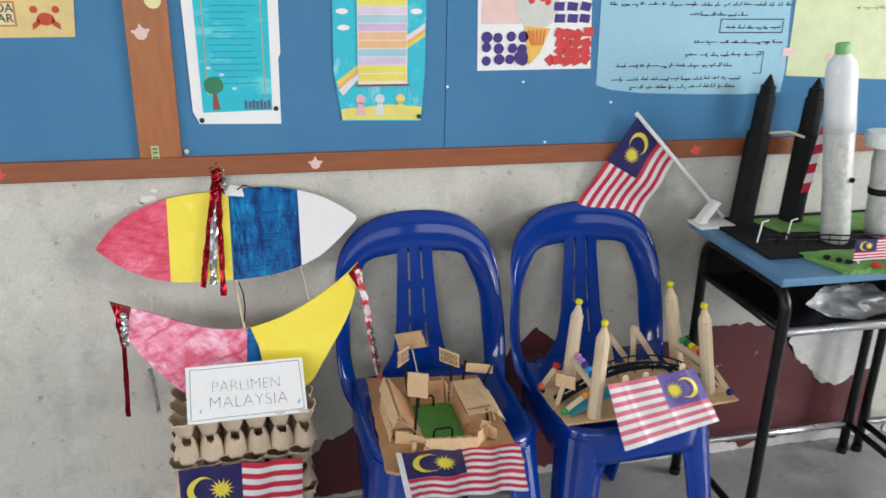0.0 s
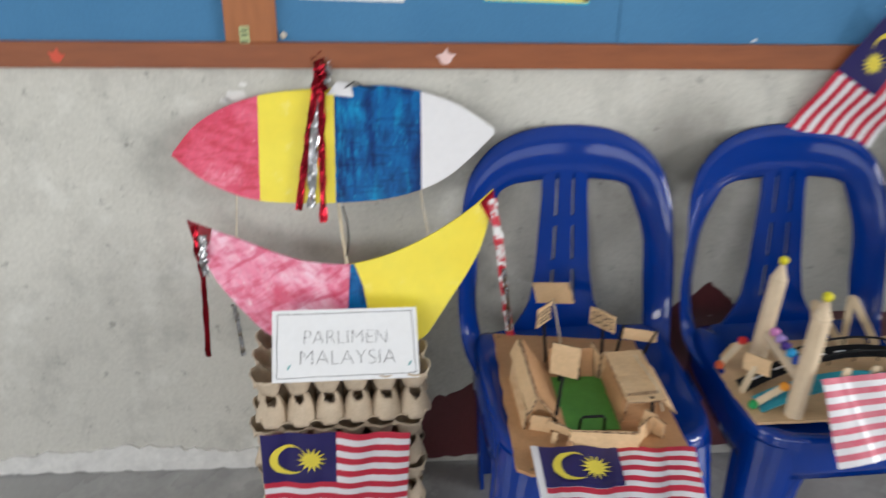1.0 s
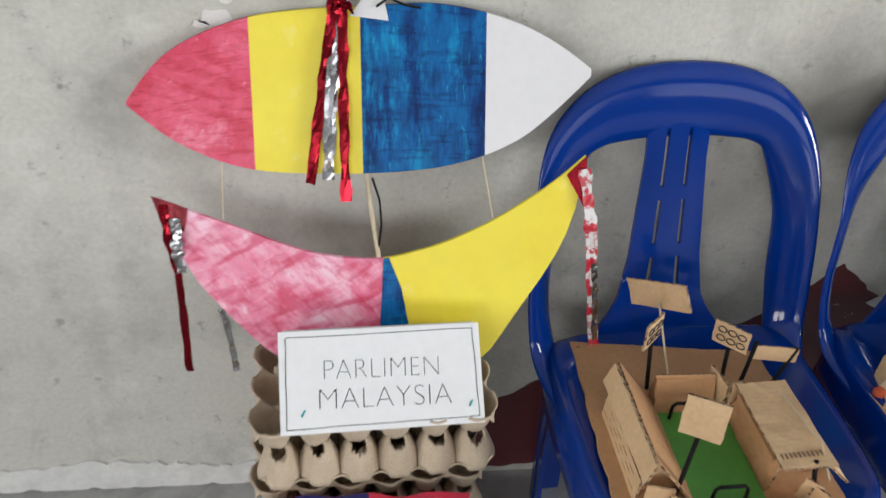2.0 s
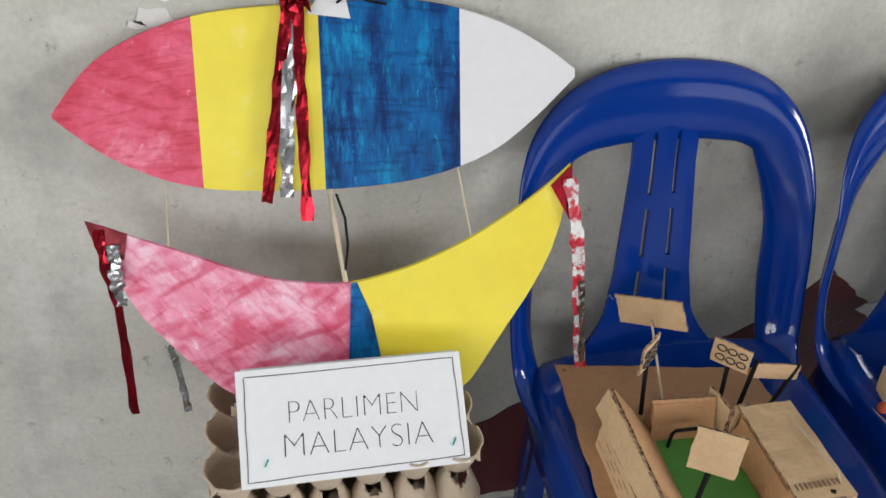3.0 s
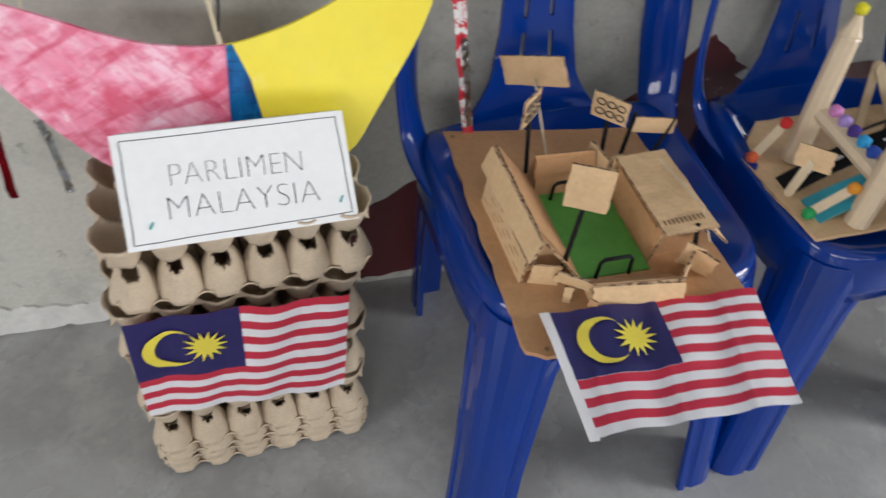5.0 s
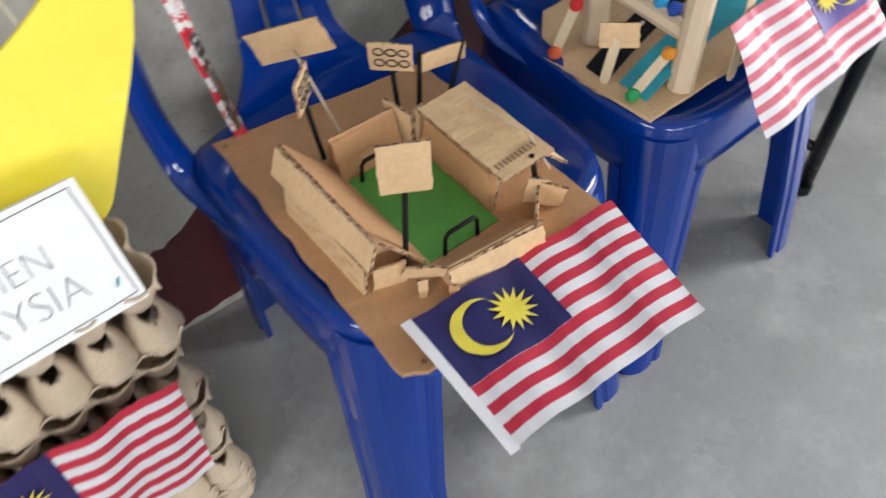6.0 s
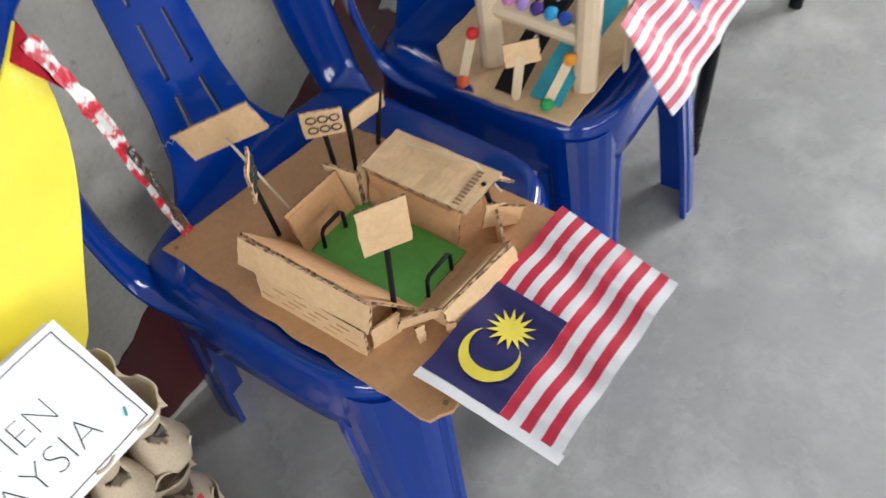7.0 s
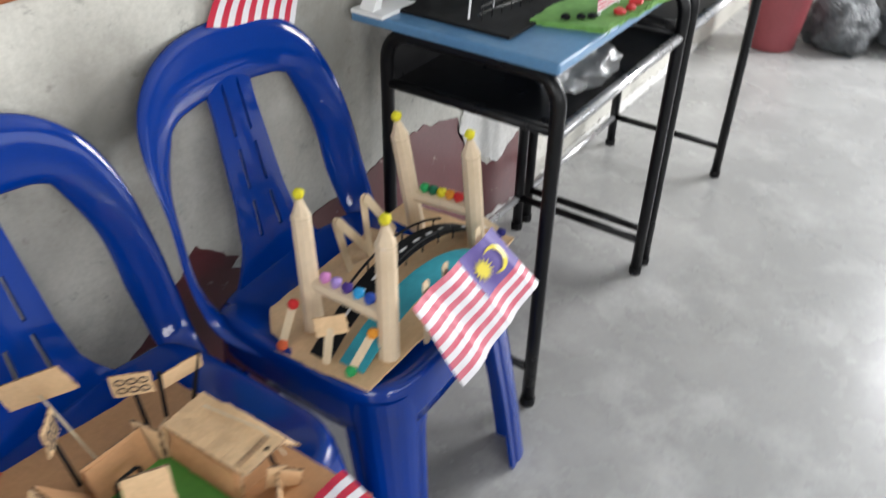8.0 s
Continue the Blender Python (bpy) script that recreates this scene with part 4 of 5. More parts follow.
# east stand
stand = part("stand", box_bm((1.003, -0.405, Z0), (1.062, -0.296, Z0 + 0.05)), CB, stadium, "cardboard grandstand with a ribbed roof")
card_plate("front_board", (0.999, -0.294, Z0), (1.003, -0.412, Z0), (1.006, -0.292, Z0 + 0.055), 0.003, CB, stand, seed=5, wav=0.002)
card_plate("roof_flap", (1.000, -0.288, Z0 + 0.060), (1.006, -0.424, Z0 + 0.056), (1.064, -0.290, Z0 + 0.066), 0.004, CL, stand, seed=6, wav=0.0012)
card_plate("roof_flap", (1.058, -0.305, Z0 + 0.064), (1.062, -0.424, Z0 + 0.060), (1.084, -0.312, Z0 + 0.040), 0.003, CL, stand, seed=7)
card_plate("end_board", (0.997, -0.288, Z0), (1.014, -0.284, Z0), (0.998, -0.288, Z0 + 0.058), 0.004, CL, stand, seed=8)
part("stick", tube_bm([(1.045, -0.315, Z0 + 0.072), (1.060, -0.40, Z0 + 0.069), (1.064, -0.43, Z0 + 0.04)], 0.0012, 5), M["bamboo"], stand)
for k in range(10):
    x = 1.009 + 0.0052 * k
    part("print_mark", slab_bm([(x, 0.404), (x + 0.0022, 0.404), (x + 0.0024, 0.412), (x + 0.0002, 0.412)], lambda a, c: Vector((a, -c, Z0 + 0.0575 + (a - 1.0) * 0.1)), Vector((0, 0, 0.0006))), M["card_dark"], stand)
# north and south stands
stand = part("stand", slab_bm([(0.247, 0), (0.278, 0), (0.262, 0.046), (0.255, 0.046)], lambda y, z: Vector((0.906, -y, Z0 + z)), Vector((0.078, 0, 0))), CB, stadium, "low cardboard end stand")
card_plate("end_board", (0.985, -0.243, Z0), (0.992, -0.285, Z0), (0.986, -0.243, Z0 + 0.052), 0.004, CL, stand, seed=9)
card_plate("front_board", (0.904, -0.279, Z0), (0.985, -0.281, Z0), (0.906, -0.258, Z0 + 0.05), 0.003, CB, stand, seed=10)
stand = part("stand", slab_bm([(0.432, 0), (0.472, 0), (0.466, 0.03), (0.459, 0.032)], lambda y, z: Vector((0.909, -y, Z0 + z)), Vector((0.096, -0.008, 0))), CL, stadium, "low cardboard end stand")
card_plate("front_board", (0.905, -0.474, Z0 + 0.002), (1.012, -0.486, Z0 + 0.002), (0.904, -0.466, Z0 + 0.034), 0.003, CL, stand, seed=11)
card_plate("roof_flap", (0.904, -0.464, Z0 + 0.035), (1.013, -0.474, Z0 + 0.037), (0.908, -0.43, Z0 + 0.004), 0.003, CB, stand, seed=12)
for k, (a, b, c) in enumerate((((0.872, -0.432, Z0 + 0.016), (0.904, -0.458, Z0 + 0.018), (0.873, -0.437, Z0 + 0.034)), ((0.878, -0.452, Z0), (0.886, -0.456, Z0), (0.880, -0.448, Z0 + 0.02)), ((0.898, -0.476, Z0), (0.905, -0.484, Z0), (0.900, -0.470, Z0 + 0.02)), ((1.012, -0.470, Z0), (1.047, -0.436, Z0), (1.018, -0.462, Z0 + 0.035)), ((1.03, -0.425, Z0 + 0.01), (1.047, -0.44, Z0 + 0.008), (1.034, -0.43, Z0 + 0.045)), ((1.045, -0.428, Z0), (1.062, -0.45, Z0), (1.043, -0.44, Z0 + 0.04)))):
    card_plate("corner_piece", a, b, c, 0.003, CL if k != 2 else CB, stadium, seed=20 + k, wav=0.001)
# goals
for y, s, xs in ((-0.425, -1, (0.930, 0.972)), (-0.290, 1, (0.922, 0.958))):
    goal = part("goal", tube_bm([(xs[0], y, Z0), (xs[0] + 0.001, y, Z0 + 0.024), (xs[0] + 0.005, y, Z0 + 0.029), (xs[1] - 0.005, y, Z0 + 0.030), (xs[1] - 0.001, y, Z0 + 0.025), (xs[1], y, Z0)], 0.0024, 6), M["black_paper"], stadium, "bent black straw goal", smooth=True)
# boards on sticks
signA = card_plate("sign_board", (0.905, -0.130, 0.512), (0.956, -0.208, 0.556), (0.893, -0.120, 0.551), 0.003, CL, stadium, "blank cardboard sign on a wooden stick", seed=30)
part("stick", tube_bm([(0.927, -0.168, 0.545), (0.945, -0.215, Z0)], 0.0016, 6), M["bamboo"], signA)
signC = card_plate("sign_board", (0.877, -0.401, 0.546), (0.915, -0.430, 0.553), (0.878, -0.399, 0.603), 0.003, CL, stadium, "blank cardboard sign on a black straw", seed=31)
part("stick", tube_bm([(0.891, -0.412, Z0), (0.897, -0.412, 0.553)], 0.003, 7), M["black_paper"], signC)


def printed_sign(a, b, c, post, seed):
    s = card_plate("sign_board", a, b, c, 0.003, CL, stadium, "cardboard sign with drawn dark rings", seed=seed)
    a, b, c = Vector(a), Vector(b), Vector(c)
    n = (b - a).cross(c - a).normalized()
    for i in range(3):
        for j in range(2):
            mid = a + (b - a) * (0.22 + 0.28 * i) + (c - a) * (0.3 + 0.4 * j) + n * 0.0012
            r = 0.16 * (c - a).length
            ring = [mid + (b - a).normalized() * r * math.cos(2 * math.pi * k / 12) + (c - a).normalized() * r * 0.8 * math.sin(2 * math.pi * k / 12) for k in range(13)]
            part("ring_mark", tube_bm(ring, 0.0009, 4), M["ink"], s)
    part("stick", tube_bm(post, 0.003, 7), M["black_paper"], s)
    return s


printed_sign((0.984, -0.228, 0.528), (1.028, -0.247, 0.514), (0.982, -0.229, 0.564), [(1.014, -0.232, Z0), (1.008, -0.231, 0.535)], 32)
printed_sign((0.882, -0.254, 0.534), (0.912, -0.226, 0.536), (0.882, -0.254, 0.572), [(0.909, -0.232, Z0), (0.897, -0.2355, 0.54)], 33)
part("stick", tube_bm([(1.052, -0.432, Z0), (1.047, -0.418, 0.505)], 0.003, 7), M["black_paper"], stadium)
wide = card_plate("sign_board", (1.045, -0.236, 0.497), (1.115, -0.228, 0.480), (1.045, -0.235, 0.520), 0.003, CL, stadium, "long blank cardboard sign on two black straws", seed=35)
part("stick", tube_bm([(1.036, -0.24, Z0), (1.046, -0.233, 0.525)], 0.003, 7), M["black_paper"], wide)
part("stick", tube_bm([(1.085, -0.235, Z0), (1.112, -0.226, 0.505)], 0.003, 7), M["black_paper"], wide)
text_part("printed_words", "MADE IN CHINA", 0.017, frame_on((0.945, -0.500, Z0), (1, -0.03, 0), (0, -1, 0), 0.0006), M["brown_ink"], stadium)
for x, y in ((0.838, -0.512), (0.832, -0.145)):
    part("pin_hole", tube_bm([(x, y, Z0), (x, y, Z0 + 0.0012)], 0.0028, 10), M["card_dark"], stadium)

# ---- bridge model on the second chair ----
bridge = thing("bridge_model", (0, 0, 0), "cardboard bridge model with paper towers and pompoms", "cardboard model")
M["tan_paper"] = material("tan_paper", (0.66, 0.52, 0.36), 0.7, var=0.06, scale=14, second=(0.58, 0.45, 0.30))
M["stick_wood"] = material("stick_wood", (0.66, 0.52, 0.34), 0.65, var=0.1, scale=20, stretch=(1, 1, 0.2))
M["teal_paper"] = material("teal_paper", (0.03, 0.33, 0.41), 0.55, var=0.12, scale=16)
M["tape"] = material("tape", (0.60, 0.475, 0.33), 0.25, var=0.05)
POMS = dict(yellow=(0.85, 0.75, 0.03), red=(0.75, 0.03, 0.03), orange=(0.85, 0.33, 0.03), coral=(0.8, 0.14, 0.05), green=(0.03, 0.42, 0.12), dark_green=(0.01, 0.16, 0.07), pink=(0.75, 0.28, 0.62), lilac=(0.45, 0.3, 0.7), purple=(0.07, 0.03, 0.25), cyan=(0.03, 0.38, 0.75), blue=(0.02, 0.08, 0.45), navy=(0.02, 0.02, 0.2), mint=(0.25, 0.62, 0.35))
for k, c in POMS.items():
    M["pom_" + k] = material("pom_" + k, c, 0.9, var=0.15, scale=300, fine=900, bump=0.6, dist=0.003)


def pom(p, colour, parent, r=0.0088):
    return part("pompom", ball_bm(p, r, lumpy=0.25), M["pom_" + colour], parent, colour.replace("_", " ") + " fluffy pompom", smooth=True)


bm = slab_bm(ragged([(1.219, 0.25), (1.237, 0.416), (1.46, 0.412), (1.677, 0.392), (1.66, 0.165), (1.285, 0.18)], 0.012, 0.002, 41), lambda x, y: Vector((x, -y, Z0)), Vector((0, 0, -0.005)))
part("base_board", bm, M["card_light"], bridge, "tan cardboard base")


def stick_bm(a, b, w, th, across):
    """A flat craft stick with rounded ends."""
    a, b, ac = Vector(a), Vector(b), Vector(across).normalized()
    d = (b - a).normalized()
    ac = (ac - d * ac.dot(d)).normalized()
    n = d.cross(ac)
    out = []
    for k in range(9):
        t = math.pi * k / 8 - math.pi / 2
        out.append(b + d * (math.cos(t) * w / 2 - w / 2) + ac * math.sin(t) * w / 2)
    for k in range(9):
        t = math.pi * k / 8 + math.pi / 2
        out.append(a + d * (math.cos(t) * w / 2 + w / 2) + ac * math.sin(t) * w / 2)
    bm = bmesh.new()
    f = [bm.verts.new(p + n * th / 2) for p in out]
    g = [bm.verts.new(p - n * th / 2) for p in out]
    bm.faces.new(f)
    bm.faces.new(g[::-1])
    for k in range(len(f)):
        bm.faces.new((f[k], g[k], g[(k + 1) % len(f)], f[(k + 1) % len(f)]))
    return bm


towers = (((1.291, -0.270), (1.319, -0.234, 0.655)), ((1.308, -0.398), (1.316, -0.391, 0.674)), ((1.600, -0.236), (1.552, -0.231, 0.682)), ((1.622, -0.348), (1.573, -0.356, 0.679)))
for (bx, by), top in towers:
    b0, t0 = Vector((bx, by, Z0)), Vector(top)
    body = b0.lerp(t0, 0.85)
    tower = part("tower", tube_bm([b0, b0.lerp(body, 0.5), body], 0.0162, 10, r_end=0.0152), M["tan_paper"], bridge, "rolled tan paper tower")
    bm = bmesh.new()
    tube_bm([body, b0.lerp(t0, 0.90), b0.lerp(t0, 0.965)], 0.0150, 8, bm=bm, r_end=0.005)
    part("cone_tip", bm, M["tan_paper"], tower)
    bm = tube_bm([b0.lerp(t0, 0.83), b0.lerp(t0, 0.87)], 0.0158, 10, cap=False, r_end=0.0125)
    part("tape", bm, M["tape"], tower, "clear sticky tape")
    pom(t0, "yellow", tower)
for a, b, row in (((1.302, -0.262, 0.522), (1.311, -0.392, 0.512), ("pink", "lilac", "purple", "cyan", "blue")), ((1.584, -0.242, 0.525), (1.605, -0.343, 0.520), ("green", "dark_green", "yellow", "orange", "red"))):
    a, b = Vector(a), Vector(b)
    beam = part("cross_beam", tube_bm([a, a.lerp(b, 0.5), b], 0.0115, 8), M["tan_paper"], bridge, "rolled paper cross beam")
    for k, c in enumerate(row):
        pom(a.lerp(b, 0.18 + 0.15 * k) + Vector((0.002, 0, 0.0175)), c, beam, 0.0092)
for a, b, c1, c2 in (((1.266, -0.255, 0.500), (1.227, -0.264, 0.453), "red", "coral"), ((1.288, -0.385, 0.494), (1.243, -0.380, 0.453), "orange", "green"), ((1.643, -0.292, 0.497), (1.664, -0.372, 0.453), "mint", "navy")):
    s = part("craft_stick", stick_bm(a, b, 0.012, 0.002, (0.6, -0.8, 0)), M["stick_wood"], bridge, "wooden craft stick with pompom ends")
    pom(a, c1, s)
    pom(b, c2, s)
for a, b in (((1.402, -0.222, 0.565), (1.432, -0.222, Z0)), ((1.402, -0.226, 0.563), (1.486, -0.226, 0.452)), ((1.472, -0.222, 0.574), (1.484, -0.222, Z0)), ((1.472, -0.226, 0.572), (1.548, -0.226, 0.462)), ((1.362, -0.428, Z0), (1.362, -0.424, 0.560)), ((1.412, -0.428, Z0), (1.410, -0.424, 0.563)), ((1.492, -0.430, Z0), (1.498, -0.424, 0.576)), ((1.448, -0.43, Z0), (1.450, -0.424, 0.545))):
    part("craft_stick", stick_bm(a, b, 0.0145, 0.002, (1, 0, 0)), M["stick_wood"], bridge, "bare wooden craft stick")


def arch_strip(y0, y1, x0, x1, z_end, z_mid, th=0.002, n=24):
    bm = bmesh.new()
    up, lo = [], []
    for i in range(n + 1):
        t = i / n
        x, z = x0 + (x1 - x0) * t, z_end + (z_mid - z_end) * (1 - (2 * t - 1) ** 2)
        up.append([bm.verts.new((x, y, z)) for y in (y0, y1)])
        lo.append([bm.verts.new((x, y, z - th)) for y in (y0, y1)])
    for i in range(n):
        bm.faces.new((up[i][0], up[i + 1][0], up[i + 1][1], up[i][1]))
        bm.faces.new((lo[i][1], lo[i + 1][1], lo[i + 1][0], lo[i][0]))
        bm.faces.new((lo[i][0], lo[i + 1][0], up[i + 1][0], up[i][0]))
        bm.faces.new((up[i][1], up[i + 1][1], lo[i + 1][1], lo[i][1]))
    bm.faces.new((up[0][0], up[0][1], lo[0][1], lo[0][0]))
    bm.faces.new((up[n][1], up[n][0], lo[n][0], lo[n][1]))
    return bm


road = part("deck", arch_strip(-0.338, -0.302, 1.245, 1.655, Z0 + 0.003, 0.520), M["black_paper"], bridge, "arched black paper roadway")
for k in range(11):
    t = 0.05 + 0.085 * k
    zz = lambda q: Z0 + 0.003 + (0.520 - Z0 - 0.003) * (1 - (2 * q - 1) ** 2) + 0.0006
    xx = lambda q: 1.245 + 0.410 * q
    bm = bmesh.new()
    v = [bm.verts.new((xx(q), y, zz(q))) for q, y in ((t, -0.3225), (t + 0.04, -0.3225), (t + 0.04, -0.318), (t, -0.318))]
    bm.faces.new(v)
    part("lane_dash", bm, M["paper_white"], road)
for y in (-0.340, -0.300):
    pts = [(1.32 + 0.26 * k / 12, y, 0.500 + 0.034 * (1 - (2 * k / 12 - 1) ** 2)) for k in range(13)]
    part("railing", tube_bm(pts, 0.0022, 5), M["black_paper"], bridge)
    for k in range(1, 12, 2):
        part("railing_post", tube_bm([pts[k], (pts[k][0], y, pts[k][2] - 0.022)], 0.0016, 5), M["black_paper"], bridge)
part("river", arch_strip(-0.392, -0.348, 1.256, 1.60, Z0 + 0.002, 0.497), M["teal_paper"], bridge, "arched strip of teal paper")
plate = card_plate("sign_board", (1.240, -0.322, 0.488), (1.276, -0.352, 0.488), (1.243, -0.316, 0.518), 0.003, CL, bridge, "small cardboard sign on a craft stick", seed=51)
part("craft_stick", stick_bm((1.241, -0.336, Z0), (1.257, -0.333, 0.500), 0.012, 0.002, (0.6, -0.8, 0)), M["stick_wood"], plate)

make_flag("hand_flag", [(1.523, -0.434, 0.566), (1.316, -0.432, 0.544), (1.336, -0.512, 0.424), (1.556, -0.505, 0.470)], "small flag seen from its back, draped over a chair edge", 0.004, 2.6, seed=0.7, up=(0, -1, 0.4), pale="_worn", emblem=0.85, blue=0.44, crease=0.002)
pf = make_flag("hand_flag", [(1.517, -0.036, 1.055), (1.385, -0.016, 0.827), (1.556, -0.016, 0.779), (1.632, -0.036, 0.935)], "flag on a white pole leaning from a desk", 0.006, 1.6, seed=0.2, up=(0, -1, 0), emblem=0.82)
part("pole", tube_bm([(1.512, -0.038, 1.062), (1.785, -0.05, 0.783)], 0.0052, 8), M["paper_white"], pf, "thin white plastic pole", smooth=True)
stand = part("bracket", slab_bm([(1.706, 0.766), (1.752, 0.83), (1.766, 0.826), (1.735, 0.778), (1.735, 0.766)], lambda x, z: Vector((x, -0.062, z)), Vector((0, 0.03, 0))), M["paper_white"], pf, "folded white card bracket")
part("bracket", box_bm((1.700, -0.09, 0.7645), (1.80, -0.02, 0.771)), M["paper_white"], pf)

# ---- city model on the desk ----
DZ = 0.7645
city = thing("city_model", (0, 0, 0), "model city with two black towers and bottle towers", "cardboard model")
part("base_board", box_bm((1.752, -0.315, DZ), (2.30, -0.02, DZ + 0.006), 0.001), M["black_paper"], city, "black card base")
M["lawn"] = material("lawn", (0.16, 0.36, 0.08), 0.8, var=0.15, scale=30)
part("lawn", slab_bm(ragged([(1.835, 0.305), (1.872, 0.425), (2.0, 0.44), (2.12, 0.45), (2.30, 0.43), (2.30, 0.305)], 0.012, 0.006, 61), lambda x, y: Vector((x, -y, DZ + 0.010)), Vector((0, 0, -0.010))), M["lawn"], city, "crinkled green paper lawn")
part("lawn", slab_bm(ragged([(1.86, 0.05), (1.88, 0.16), (2.28, 0.20), (2.28, 0.05)], 0.015, 0.004, 62), lambda x, y: Vector((x, -y, DZ + 0.008)), Vector((0, 0, -0.001))), M["lawn"], city)


def lathe_bm(prof, a, b, n=16, bm=None):
    """Rings of radius r at fraction t from a to b."""
    bm = bm or bmesh.new()
    a, b = Vector(a), Vector(b)
    d = (b - a).normalized()
    u = d.orthogonal().normalized()
    w = d.cross(u)
    rings = [[bm.verts.new(a.lerp(b, t) + (u * math.cos(2 * math.pi * k / n) + w * math.sin(2 * math.pi * k / n)) * r) for k in range(n)] for t, r in prof]
    for p, q in zip(rings, rings[1:]):
        for k in range(n):
            bm.faces.new((p[k], p[(k + 1) % n], q[(k + 1) % n], q[k]))
    bm.faces.new(rings[0][::-1])
    bm.faces.new(rings[-1])
    return bm


for a, b in (((1.832, -0.06, DZ + 0.006), (1.853, -0.06, 1.155)), ((1.972, -0.07, DZ + 0.006), (1.984, -0.07, 1.146))):
    tw = part("black_tower", lathe_bm([(0, 0.031), (0.62, 0.030), (0.625, 0.0245), (0.86, 0.0235), (0.865, 0.0195), (0.93, 0.0185), (0.935, 0.014), (1, 0.0025)], a, b, 12), M["black_paper"], city, "tall tower rolled from black paper")
part("bridge_tape", tube_bm([(1.862, -0.075, 1.01), (1.91, -0.09, 1.015), (1.955, -0.09, 1.0)], 0.004, 6), M["tape"], city)
M["bottle_white"] = material("bottle_white", (0.78, 0.79, 0.80), 0.35, var=0.04, scale=20)
M["bottle_wrap"] = material("bottle_wrap", (0.60, 0.61, 0.57), 0.4, var=0.15, scale=40, bump=0.5, dist=0.004)
bot = part("bottle_tower", lathe_bm([(0, 0.031), (0.04, 0.034), (0.30, 0.033), (0.58, 0.035), (0.59, 0.032)], (1.985, -0.235, DZ + 0.006), (1.903, -0.235, 1.25), 18), M["bottle_wrap"], city, "plastic bottle tower wrapped in white", smooth=True)
part("upper_bottle", lathe_bm([(0.58, 0.036), (0.70, 0.035), (0.86, 0.035), (0.91, 0.031), (0.945, 0.018), (0.955, 0.014)], (1.985, -0.235, DZ + 0.006), (1.903, -0.235, 1.25), 18), M["bottle_white"], bot, "white bottle body", smooth=True)
M["cap_green"] = material("cap_green", (0.22, 0.50, 0.18), 0.45)
part("cap", lathe_bm([(0.953, 0.0165), (0.99, 0.016), (1.0, 0.014)], (1.985, -0.235, DZ + 0.006), (1.903, -0.235, 1.25), 18), M["cap_green"], bot, "green screw cap")
part("window_hole", ball_bm((1.972, -0.268, 0.935), 0.007), M["black_paper"], bot)
bot = part("bottle_tower", lathe_bm([(0, 0.030), (0.1, 0.032), (0.5, 0.030), (0.8, 0.031), (0.95, 0.026), (1.0, 0.012)], (2.125, -0.21, DZ + 0.006), (2.10, -0.21, 1.01), 16), M["bottle_wrap"], city, "pale plastic bottle tower", smooth=True)
part("band", lathe_bm([(0.46, 0.0325), (0.53, 0.0325)], (2.125, -0.21, DZ + 0.006), (2.10, -0.21, 1.01), 16), M["black_paper"], bot)
part("cap", lathe_bm([(0, 0.052), (0.5, 0.055), (1, 0.050)], (2.10, -0.21, 1.0), (2.10, -0.21, 1.035), 20), M["bottle_white"], bot, "white disc lid")
for k in range(9):
    a, b = 1.975 - 0.0035 * k, 1.12 - 0.024 * k
    part("paper_flag_stripe", slab_bm([(a, b), (a + 0.022, b + 0.004), (a + 0.018, b - 0.020), (a - 0.004, b - 0.024)], lambda x, z: Vector((x - 0.045, -0.19, z - 0.02)), Vector((0, 0.001, 0))), M["flag_red"] if k % 2 == 0 else M["flag_white"], city)
for x in (1.782, 1.862):
    part("straw_lamp", tube_bm([(x, -0.215, DZ + 0.006), (x + 0.006, -0.215, DZ + 0.058), (x + 0.022, -0.215, DZ + 0.062)], 0.0022, 6), M["paper_white"], city, "white bent straw street lamp")
for k in range(2):
    pts = [(1.78 + 0.05 * i, -0.235 - 0.008 * i - 0.004 * k, DZ + 0.018 + 0.014 * k + 0.002 * (i % 2)) for i in range(9)]
    part("fence_rail", tube_bm(pts, 0.002, 5), M["black_paint"], city)
for i in range(16):
    x = 1.79 + 0.026 * i
    part("fence_post", tube_bm([(x, -0.237 - 0.0042 * i, DZ + 0.006), (x, -0.237 - 0.0042 * i, DZ + 0.036)], 0.0012, 4), M["black_paint"], city)
M["red_paper"] = material("red_paper", (0.62, 0.03, 0.03), 0.6, var=0.15, scale=30)
for x, y, m, r in ((1.955, -0.418, "red_paper", 0.014), (1.985, -0.425, "red_paper", 0.012), (2.02, -0.42, "red_paper", 0.016), (2.06, -0.425, "red_paper", 0.014), (1.872, -0.355, "black_paper", 0.011), (1.89, -0.375, "black_paper", 0.010), (1.905, -0.39, "black_paper", 0.011), (2.12, -0.43, "red_paper", 0.015)):
    bm = bmesh.new()
    made = bmesh.ops.create_icosphere(bm, subdivisions=2, radius=r)
    for v in bm.verts:
        v.co *= 0.7 + 0.6 * abs(noise.noise(v.co * 120 + Vector((x * 50, 0, 0))))
        v.co.z *= 0.55
        v.co += Vector((x, y, DZ + 0.0145))
    part("crumpled_paper", bm, M[m], city)
mf = make_flag("paper_flag", [(1.91, -0.392, 0.832), (2.02, -0.392, 0.832), (2.02, -0.396, 0.783), (1.91, -0.396, 0.783)], "little printed paper flag standing on a model", 0.001, 1.5, seed=0.5, group="", up=(0, -1, 0))
for x in (1.925, 2.005):
    part("support", box_bm((x, -0.394, DZ + 0.009), (x + 0.003, -0.388, 0.82)), M["paper_white"], mf)
